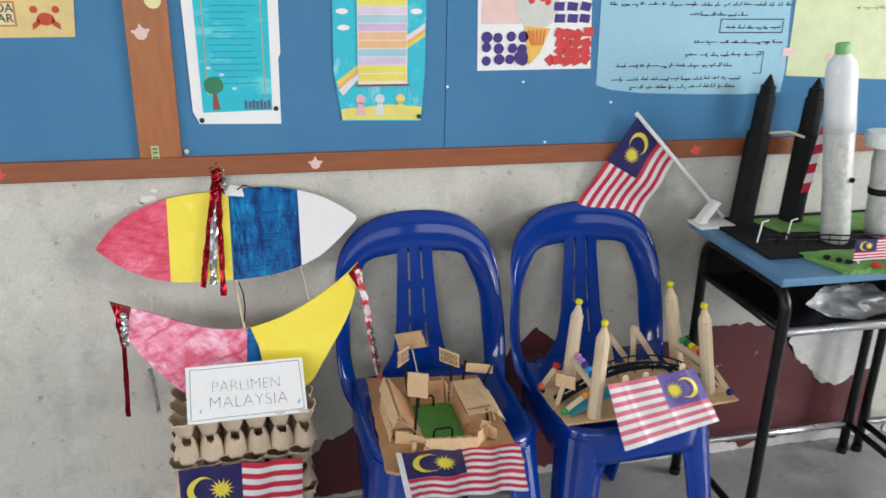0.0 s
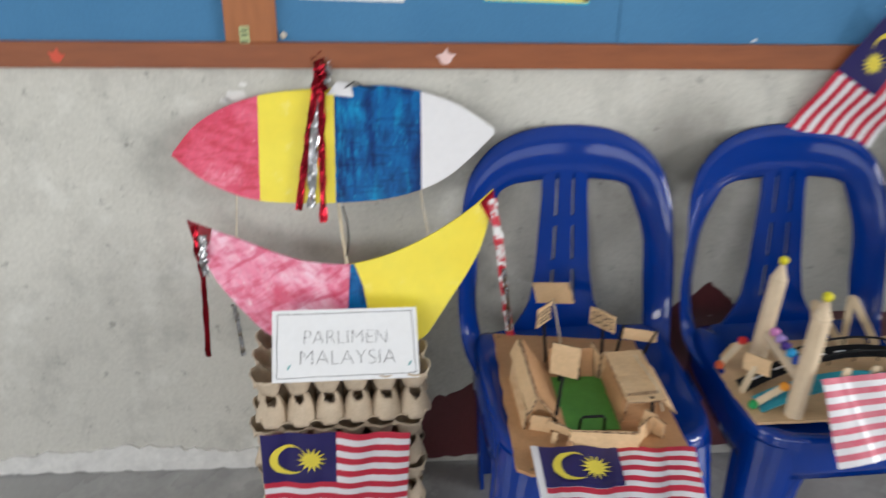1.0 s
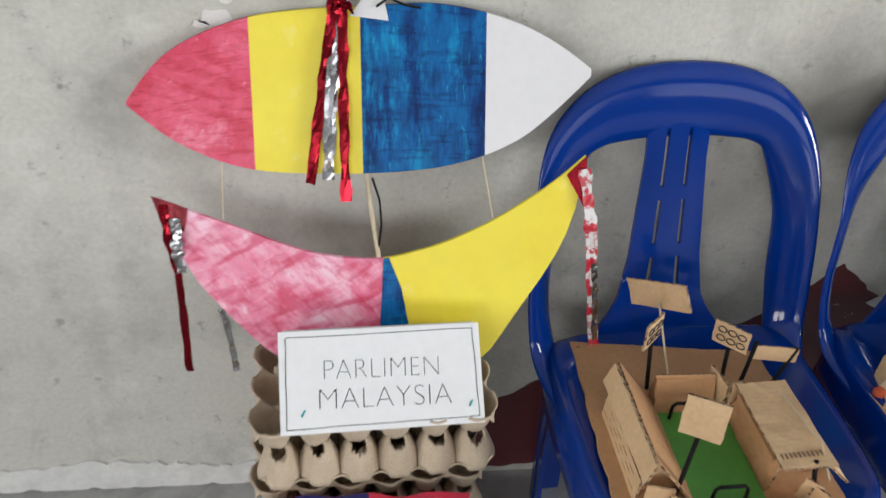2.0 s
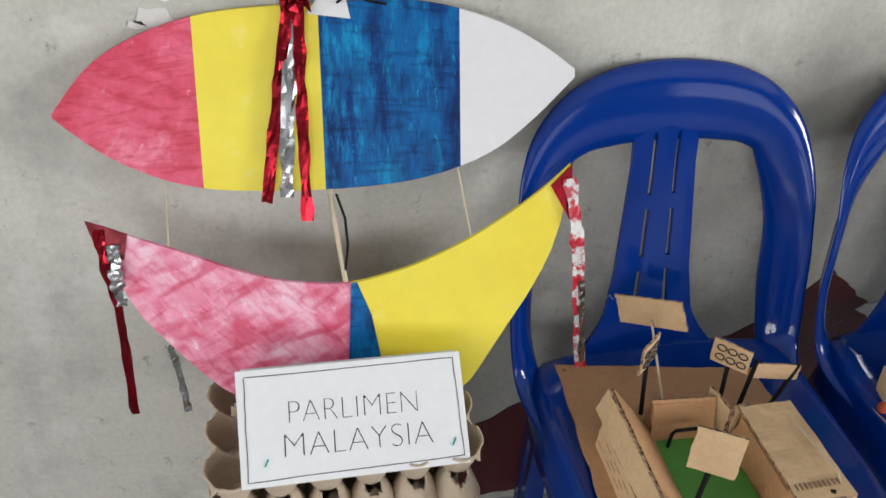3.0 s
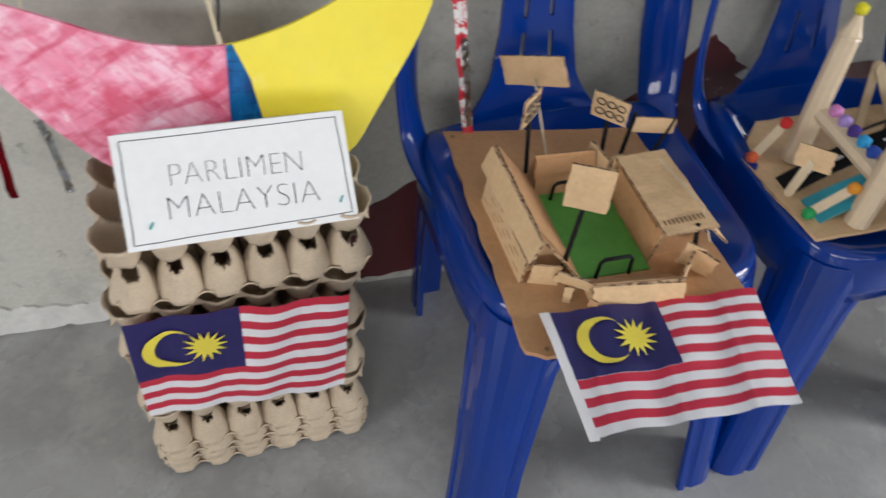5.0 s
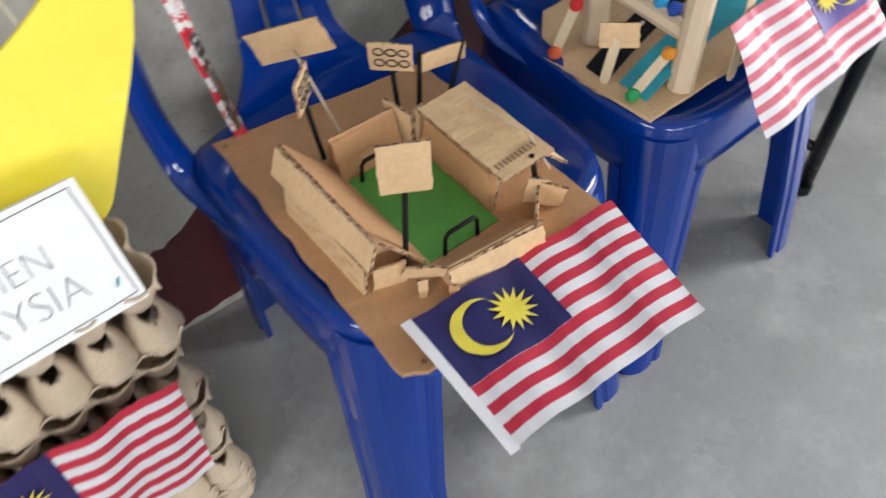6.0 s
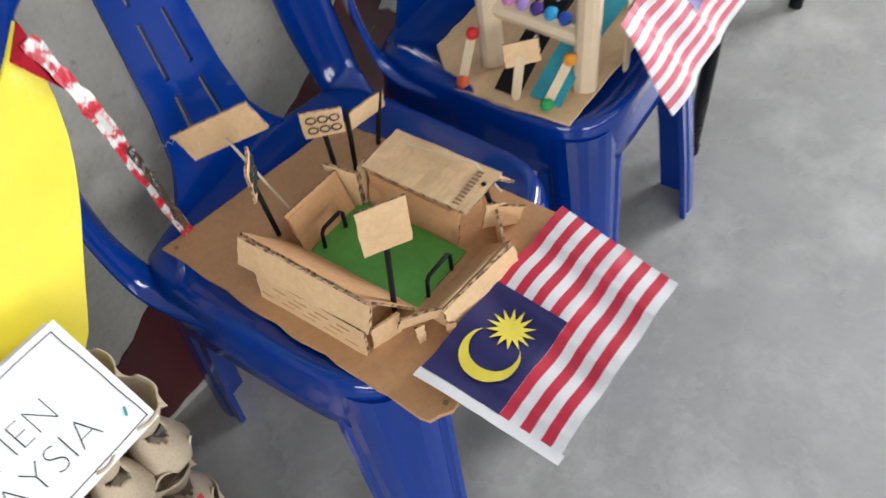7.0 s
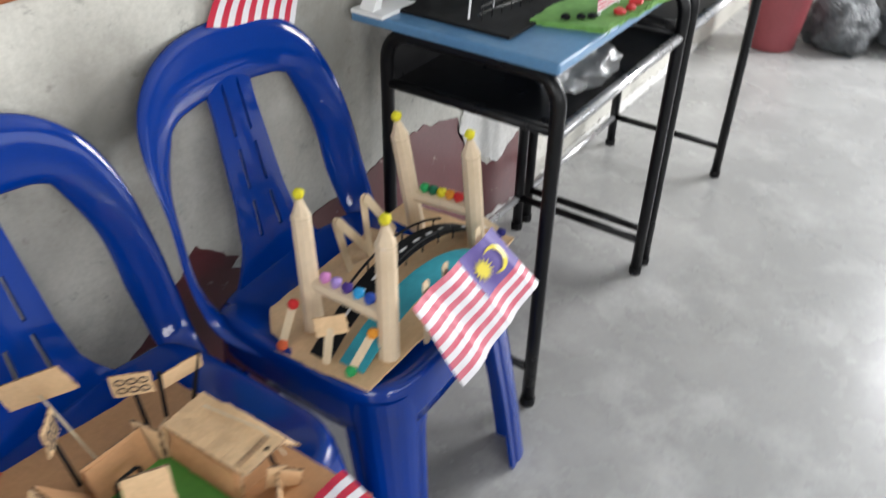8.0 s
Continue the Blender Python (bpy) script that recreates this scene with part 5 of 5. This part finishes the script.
for k in range(24):
    x = 1.845 + 0.019 * k
    pts = [(x, -0.44 - 0.008 * math.sin(k), DZ + 0.006), (x + 0.012, -0.446, DZ + 0.018 + 0.006 * (k % 2)), (x + 0.02, -0.44, DZ + 0.006)]
    bm = bmesh.new()
    bm.faces.new([bm.verts.new(p) for p in pts])
    part("grass_tuft", bm, M["lawn"], city)

# plastic bag on the desk's shelf
M["clear_plastic"] = material("clear_plastic", (0.80, 0.81, 0.82), 0.32, var=0.1, scale=30, bump=0.4, dist=0.004)
M["clear_plastic"].node_tree.nodes["Principled BSDF"].inputs["Transmission Weight"].default_value = 0.95
bm = bmesh.new()
bmesh.ops.create_icosphere(bm, subdivisions=4, radius=1)
for v in bm.verts:
    p = v.co.copy()
    w = 1 + 0.30 * noise.noise(p * 2.2) + 0.12 * noise.noise(p * 6)
    v.co = Vector((p.x * 0.095 * w, p.y * 0.055 * w, max(p.z * 0.038 * w, -0.028)))
bag = part("plastic_bag", bm, M["clear_plastic"], smooth=True)
bag.matrix_basis = pose(1.965, -0.355, 0.6595)
tagged(bag, "crumpled clear plastic bag on a desk shelf", "bag")

# ---- far end of the room ----
M["bin_red"] = material("bin_red", (0.28, 0.06, 0.07), 0.45, var=0.1)
bin_ = thing("waste_bin", (4.13, -0.24, 0), "dull red plastic waste bin by the wall", "waste bin")
shell = part("body", lathe_bm([(0, 0.095), (0.03, 0.10), (0.9, 0.13), (0.93, 0.137), (1.0, 0.137)], (0, 0, 0), (0, 0, 0.32), 24), M["bin_red"], bin_, smooth=True)
M["dark_bag"] = material("dark_bag", (0.05, 0.055, 0.06), 0.35, var=0.2, scale=20, bump=0.6, dist=0.02, second=(0.16, 0.17, 0.18))
for x, y, s, tag in ((4.30, -0.47, 0.15, "dark grey rubbish bag slumped on the floor"), (4.47, -0.72, 0.17, "dark grey rubbish bag beside a bin")):
    bm = bmesh.new()
    bmesh.ops.create_icosphere(bm, subdivisions=4, radius=1)
    for v in bm.verts:
        p = v.co.copy()
        w = 1 + 0.3 * noise.noise(p * 1.7 + Vector((x, y, 0))) + 0.15 * noise.noise(p * 5)
        v.co = Vector((p.x * s * w, p.y * s * w, max(p.z, -0.6) * s * 0.9 * w))
    low = min(v.co.z for v in bm.verts)
    for v in bm.verts:
        v.co.z = max(v.co.z - low - 0.012, 0)
    ob = part("rubbish_bag", bm, M["dark_bag"], smooth=True)
    ob.matrix_basis = pose(x, y, 0)
    tagged(ob, tag, "bag")

# ---- papers on the board ----
def plain(name, c, rough=0.75):
    if name not in M:
        M[name] = material(name, c, rough, var=0.07, scale=25, fine=200, bump=0.08)
    return M[name]


PAPER = -0.0085


def sheet(parent, name, pts, mat, layer=0, label=""):
    y = PAPER - 0.0006 * layer
    return part(name, slab_bm(pts, lambda x, z: Vector((x, y - 0.0006, z)), Vector((0, 0.0005, 0))), mat, parent, label)


def disc(cx, cz, r, n=14, sq=1.0):
    return [(cx + r * math.cos(2 * math.pi * k / n), cz + r * sq * math.sin(2 * math.pi * k / n)) for k in range(n)]


def rect(a, b, c, d):
    return [(a, b), (c, b), (c, d), (a, d)]


TOP = 1.46
M["print_teal"] = material("print_teal", (0.02, 0.50, 0.60), 0.75, var=0.08, scale=22, fine=200, bump=0.08, second=(0.03, 0.42, 0.58), mottle=(14, (0.20, 0.66, 0.70), 0.54, 0.72), stretch=(0.5, 1, 1.6))
M["draw_teal"] = material("draw_teal", (0.03, 0.52, 0.62), 0.75, var=0.1, scale=22, fine=200, bump=0.08, second=(0.05, 0.42, 0.60), mottle=(20, (0.30, 0.68, 0.72), 0.55, 0.72), stretch=(1.4, 1, 0.7))
M["sheet_blue"] = material("sheet_blue", (0.30, 0.53, 0.65), 0.75, var=0.06, scale=5, fine=200, bump=0.3, dist=0.004, second=(0.27, 0.49, 0.61))
teal, cream = plain("print_teal", (0.02, 0.50, 0.60)), plain("cream", (0.80, 0.72, 0.40))
p = thing("poster", (0, 0, 0), "white sheet with a teal letter print and a tree", "poster", "papers on the board")
sheet(p, "paper", [(0.462, 1.085), (0.474, 1.057), (0.653, 1.053), (0.654, 1.20), (0.659, 1.21), (0.660, TOP), (0.455, TOP)], M["paper_white"])
sheet(p, "print", [(0.484, 1.082), (0.635, 1.085), (0.638, TOP - 0.02), (0.480, TOP - 0.02)], teal, 1)
for k in range(22):
    z = 1.145 + 0.0138 * k
    sheet(p, "text_bar", rect(0.505 + random.uniform(0, 0.012), z, 0.612 - random.uniform(0, 0.03), z + 0.0022), plain("print_deep", (0.02, 0.30, 0.42)), 2)
sheet(p, "side_line", rect(0.4965, 1.12, 0.499, TOP - 0.03), plain("print_tan", (0.40, 0.42, 0.25)), 2)
sheet(p, "side_line", rect(0.620, 1.09, 0.6225, TOP - 0.03), plain("print_tan", (0.40, 0.42, 0.25)), 2)
sheet(p, "tree_crown", [(x + 0.003 * noise.noise(Vector((x * 300, z * 300, 0))), z) for x, z in disc(0.511, 1.142, 0.021, 18, 0.9)], plain("print_green", (0.03, 0.20, 0.10)), 3)
sheet(p, "tree_trunk", [(0.506, 1.088), (0.522, 1.088), (0.516, 1.125), (0.508, 1.125)], plain("print_brown", (0.25, 0.08, 0.04)), 2)
for k in range(7):
    sheet(p, "fence_mark", rect(0.575 + 0.0085 * k, 1.088, 0.580 + 0.0085 * k, 1.108 - 0.003 * (k % 2)), plain("print_slate", (0.10, 0.12, 0.20)), 3)
for x, z in ((0.643, 1.088), (0.48, 1.065), (0.49, 1.44)):
    sheet(p, "corner_doodle", disc(x, z, 0.006, 7), M["ink"], 3)
for x, z in ((0.503, 1.18), (0.53, 1.165), (0.555, 1.135)):
    sheet(p, "cloud_mark", disc(x, z, 0.006, 10, 0.6), plain("print_sky", (0.45, 0.70, 0.75)), 3)

p = thing("poster", (0, 0, 0), "hand-coloured sheet with a striped scroll and rainbow", "poster", "papers on the board")
sheet(p, "paper", [(0.775, 1.17), (0.792, 1.056), (0.977, 1.051), (0.986, 1.17), (0.989, TOP), (0.778, TOP)], plain("draw_teal", (0.03, 0.52, 0.62)))
sheet(p, "grass", [(0.793, 1.058), (0.975, 1.054), (0.979, 1.085), (0.90, 1.092), (0.790, 1.083)], plain("draw_yellow", (0.75, 0.68, 0.18)), 1)
for k, c in enumerate(((0.8, 0.65, 0.12), (0.80, 0.45, 0.15), (0.72, 0.70, 0.78))):
    o = 0.009 * k
    sheet(p, "rainbow_band", [(0.780 + o * 0.3, 1.145 - o), (0.790 + o * 0.3, 1.132 - o), (0.834, 1.172 - o), (0.834, 1.185 - o)], plain("rainbow_%d" % k, c), 1 + k)
    sheet(p, "rainbow_band", [(0.936, 1.225 + o), (0.936, 1.213 + o), (0.985, 1.245 + o), (0.985, 1.257 + o)], plain("rainbow_%d" % k, c), 1 + k)
scroll = sheet(p, "scroll", rect(0.830, 1.138, 0.944, TOP - 0.02), plain("scroll_white", (0.78, 0.74, 0.72)), 4, "striped paper scroll")
cols = ((0.80, 0.70, 0.15), (0.80, 0.70, 0.15), (0.62, 0.55, 0.72), (0.35, 0.60, 0.70), (0.82, 0.50, 0.25), (0.80, 0.50, 0.30), (0.62, 0.48, 0.68), (0.40, 0.62, 0.70), (0.72, 0.62, 0.75), (0.80, 0.72, 0.15), (0.75, 0.73, 0.45))
for k in range(15):
    sheet(p, "scroll_stripe", rect(0.832, 1.146 + 0.0185 * k, 0.942, 1.1625 + 0.0185 * k), plain("scroll_%d" % (k % 11), cols[k % 11]), 5)
sheet(p, "scroll_edge", rect(0.826, 1.134, 0.948, 1.139), plain("print_brown", (0.25, 0.08, 0.04)), 5)
for x, c in ((0.835, (0.75, 0.45, 0.50)), (0.880, (0.65, 0.68, 0.70)), (0.928, (0.72, 0.65, 0.20))):
    sheet(p, "drawn_shape", disc(x, 1.105, 0.011, 12), plain("shape_%d" % int(x * 1000), c), 2)
    sheet(p, "drawn_shape", [(x - 0.011, 1.068), (x + 0.011, 1.068), (x + 0.006, 1.096), (x - 0.006, 1.096)], plain("shape_%d" % int(x * 1000), c), 2)
for x, z in ((0.797, 1.30), (0.800, 1.265), (0.965, 1.30), (0.797, 1.335)):
    sheet(p, "drawn_cloud", disc(x, z, 0.014, 12, 0.45), M["paper_white"], 2)
sheet(p, "corner_doodle", disc(0.972, 1.062, 0.006, 7), M["ink"], 3)

p = thing("poster", (0, 0, 0), "white sheet with purple, orange and red cut-paper mosaic", "poster", "papers on the board")
sheet(p, "paper", [(1.111, 1.166), (1.394, 1.168), (1.384, 1.328), (1.380, TOP), (1.104, TOP)], M["paper_white"])
sheet(p, "pink_field", rect(1.117, 1.272, 1.212, TOP - 0.02), plain("pale_pink", (0.78, 0.55, 0.52)), 1)
pur = plain("mosaic_purple", (0.06, 0.03, 0.20))
for i in range(4):
    for j in range(3):
        x, z = 1.133 + 0.029 * i + random.uniform(-0.004, 0.004), 1.191 + 0.026 * j + random.uniform(-0.003, 0.003)
        sheet(p, "paper_dot", disc(x, z, random.uniform(0.0105, 0.0135), 11), pur, 2 + (i + j) % 2)
sheet(p, "paper_dot", disc(1.216, 1.196, 0.017, 14), pur, 4)
for i in range(3):
    for j in range(6):
        x, z, a = 1.305 + 0.031 * i + random.uniform(-0.003, 0.003), 1.285 + 0.027 * j, random.uniform(-0.25, 0.25)
        sheet(p, "paper_square", [(x + 0.0165 * math.cos(a + q), z + 0.0150 * math.sin(a + q)) for q in (0.7, 2.44, 3.84, 5.58)], pur, 2 + (i + j) % 2)
sheet(p, "grey_disc", disc(1.252, 1.312, 0.052, 24), plain("pale_grey", (0.62, 0.62, 0.58)), 2)
for x, z in ((1.235, 1.325), (1.262, 1.33), (1.25, 1.345), (1.275, 1.322)):
    sheet(p, "paper_dot", disc(x, z, 0.008, 9), plain("mosaic_red", (0.60, 0.05, 0.05)), 3)
sheet(p, "orange_cone", [(1.222, 1.268), (1.285, 1.262), (1.262, 1.205), (1.236, 1.178)], plain("mosaic_orange", (0.80, 0.50, 0.10)), 3)
for k in range(5):
    sheet(p, "orange_streak", [(1.228 + 0.010 * k, 1.255), (1.234 + 0.010 * k, 1.262), (1.245 + 0.006 * k, 1.225), (1.240 + 0.006 * k, 1.222)], plain("mosaic_rust", (0.65, 0.20, 0.05)), 4)
for i in range(5):
    for j in range(4):
        x, z, a = 1.290 + 0.022 * i + random.uniform(-0.004, 0.004), 1.188 + 0.021 * j + random.uniform(-0.004, 0.004), random.uniform(0, 3)
        if i + (3 - j) * 0.4 < 0.9:
            continue
        sheet(p, "paper_scrap", [(x + 0.017 * math.cos(a + q), z + 0.015 * math.sin(a + q)) for q in (0.5, 2.0, 3.6, 5.2)], plain("mosaic_red", (0.60, 0.05, 0.05)), 2 + (i * 3 + j) % 4)


def scribble(p, x0, x1, z, h, mat, layer=1):
    """A line of unreadable handwriting as short dark bars."""
    x = x0
    while x < x1:
        w = random.uniform(0.012, 0.034)
        b = random.uniform(-0.0012, 0.0012)
        sheet(p, "text_bar", [(x, z + b), (x + w, z + b + random.uniform(-0.0015, 0.0015)), (x + w, z + b + 0.0026), (x, z + b + 0.0022)], mat, layer)
        for _ in range(2):
            q = x + random.uniform(0, w)
            u = random.choice((-0.5, 0.8, 1.0)) * h
            sheet(p, "text_bar", [(q, z), (q + 0.0022, z), (q + 0.0035, z + u), (q + 0.0012, z + u)] if u > 0 else [(q, z + u), (q + 0.0022, z + u), (q + 0.0028, z), (q, z)], mat, layer)
        x += w + random.uniform(0.003, 0.010)


p = thing("poster", (0, 0, 0), "light blue sheet covered with lines of black handwriting", "poster", "papers on the board")
sheet(p, "paper", [(1.412, 1.128), (1.45, 1.116), (1.53, 1.106), (1.66, 1.101), (1.80, 1.098), (1.922, 1.101), (1.926, 1.16), (1.912, 1.33), (1.905, TOP), (1.405, TOP)], plain("sheet_blue", (0.30, 0.53, 0.65)))
for z, a, b in ((1.118, 1.50, 1.79), (1.138, 1.45, 1.80), (1.170, 1.46, 1.77), (1.196, 1.64, 1.85), (1.226, 1.66, 1.89), (1.262, 1.74, 1.88), (1.292, 1.64, 1.80), (1.316, 1.43, 1.90), (1.345, 1.43, 1.90), (1.375, 1.43, 1.90), (1.40, 1.43, 1.9)):
    scribble(p, a, b, z, 0.009, M["ink"])
for q in (rect(1.725, 1.250, 1.900, 1.2525), rect(1.725, 1.282, 1.900, 1.2845), rect(1.725, 1.2525, 1.7275, 1.282), rect(1.8975, 1.2525, 1.900, 1.282), rect(1.855, 1.150, 1.857, 1.205), rect(1.835, 1.150, 1.855, 1.152), rect(1.840, 1.203, 1.857, 1.205)):
    sheet(p, "ruled_line", q, M["ink"], 1)
p = thing("poster", (0, 0, 0), "pale yellow-green sheet with sparse handwriting", "poster", "papers on the board")
sheet(p, "paper", [(1.930, 1.143), (2.26, 1.128), (2.62, 1.13), (2.62, TOP), (1.922, TOP)], plain("sheet_lime", (0.62, 0.68, 0.42)))
for z, a, b in ((1.31, 2.10, 2.26), (1.335, 2.06, 2.27), (1.37, 2.1, 2.5)):
    scribble(p, a, b, z, 0.009, plain("olive_ink", (0.25, 0.28, 0.10)))
for x, z in ((2.04, 1.19), (1.91, 1.205)):
    f = sheet(p, "paper_tag", rect(x, z - 0.012, x + 0.032, z + 0.008), plain("pale_pink", (0.78, 0.55, 0.52)), 2)
p = thing("poster", (0, 0, 0), "yellow card with a drawn crab and a framed word", "poster", "papers on the board")
sheet(p, "paper", [(-0.20, 1.243), (0.240, 1.247), (0.247, 1.33), (0.25, TOP), (-0.20, TOP)], plain("card_yellow", (0.72, 0.55, 0.24)))
sheet(p, "frame_line", rect(0.02, 1.268, 0.132, 1.318), plain("print_rust", (0.50, 0.25, 0.08)), 1)
sheet(p, "frame_fill", rect(0.024, 1.272, 0.128, 1.314), plain("card_cream", (0.78, 0.68, 0.42)), 2)
for word, z in (("DA", 1.304), ("AR", 1.284)):
    text_part("lettering", word, 0.024, frame_on((0.112, PAPER - 0.0027, z), (1, 0, 0), (0, 0, -1)), M["ink"], p)
crab = plain("crab_red", (0.50, 0.07, 0.03))
sheet(p, "crab_body", disc(0.188, 1.283, 0.017, 16, 0.75), crab, 2)
for s in (-1, 1):
    sheet(p, "crab_claw", disc(0.188 + s * 0.021, 1.302, 0.0075, 9), crab, 2)
    for k in range(3):
        sheet(p, "crab_leg", [(0.188 + s * 0.012, 1.280 - 0.004 * k), (0.188 + s * 0.026, 1.270 - 0.004 * k), (0.188 + s * 0.0275, 1.272 - 0.004 * k), (0.188 + s * 0.013, 1.284 - 0.004 * k)], crab, 2)


def hand_cutout(x, z, s, mat, ang, label, y):
    pts = []
    for k in range(40):
        t = 2 * math.pi * k / 40
        r = s * (0.62 + (0.38 * max(0.0, math.cos(5.2 * (t - math.pi / 2))) ** 1.2 if 0.1 < t < math.pi - 0.1 else 0.0))
        pts.append((x + r * math.cos(t + ang), z + r * math.sin(t + ang)))
    bm = slab_bm(pts, lambda a, b: Vector((a, y - 0.0008, b)), Vector((0, 0.0007, 0)))
    return tagged(part("paper_cutout", bm, mat), label, "paper cutout", "paper cutouts on the frame")


hand_cutout(0.372, 1.254, 0.021, plain("pale_pink", (0.78, 0.55, 0.52)), 0.1, "pale pink paper cutout on the wooden batten", -0.0165)
hand_cutout(0.726, 0.958, 0.018, plain("pale_pink", (0.78, 0.55, 0.52)), 0.0, "pale pink paper cutout on the wooden rail", -0.0185)
hand_cutout(1.698, 0.957, 0.018, plain("coral_paper", (0.62, 0.09, 0.05)), 0.3, "red paper cutout on the wooden rail", -0.0185)
hand_cutout(0.050, 0.958, 0.016, plain("coral_paper", (0.62, 0.09, 0.05)), -0.2, "red paper cutout on the wooden rail", -0.0185)
st = part("sticker", box_bm((0.366, -0.0172, 0.975), (0.383, -0.0162, 1.012)), plain("sticker_lime", (0.45, 0.50, 0.25)))
tagged(st, "small printed pale green sticker on the batten", "sticker")
for z in (0.984, 0.995, 1.003):
    part("text_bar", box_bm((0.369, -0.0176, z), (0.380, -0.0173, z + 0.004)), plain("sticker_dark", (0.12, 0.16, 0.08)), st)
bm = tube_bm([(0.402, -0.0162, 1.322), (0.402, -0.0185, 1.322)], 0.017, 24)
tagged(part("round_badge", bm, cream), "round cream badge on the wooden batten", "badge")
bm = ball_bm((0.441, -0.012, 0.996), 0.006, lumpy=0.2)
tagged(part("adhesive_lump", bm, plain("putty", (0.55, 0.50, 0.42))), "small lump of putty on the board", "putty")
for x, z in ((1.04, 1.13), (1.226, 1.138), (1.455, 1.085), (1.29, 0.99)):
    tagged(part("paper_scrap", slab_bm(disc(x, z, 0.0035, 6), lambda a, b: Vector((a, -0.0095, b)), Vector((0, 0.001, 0))), M["paper_white"]), "tiny white scrap stuck to the board", "paper scrap")
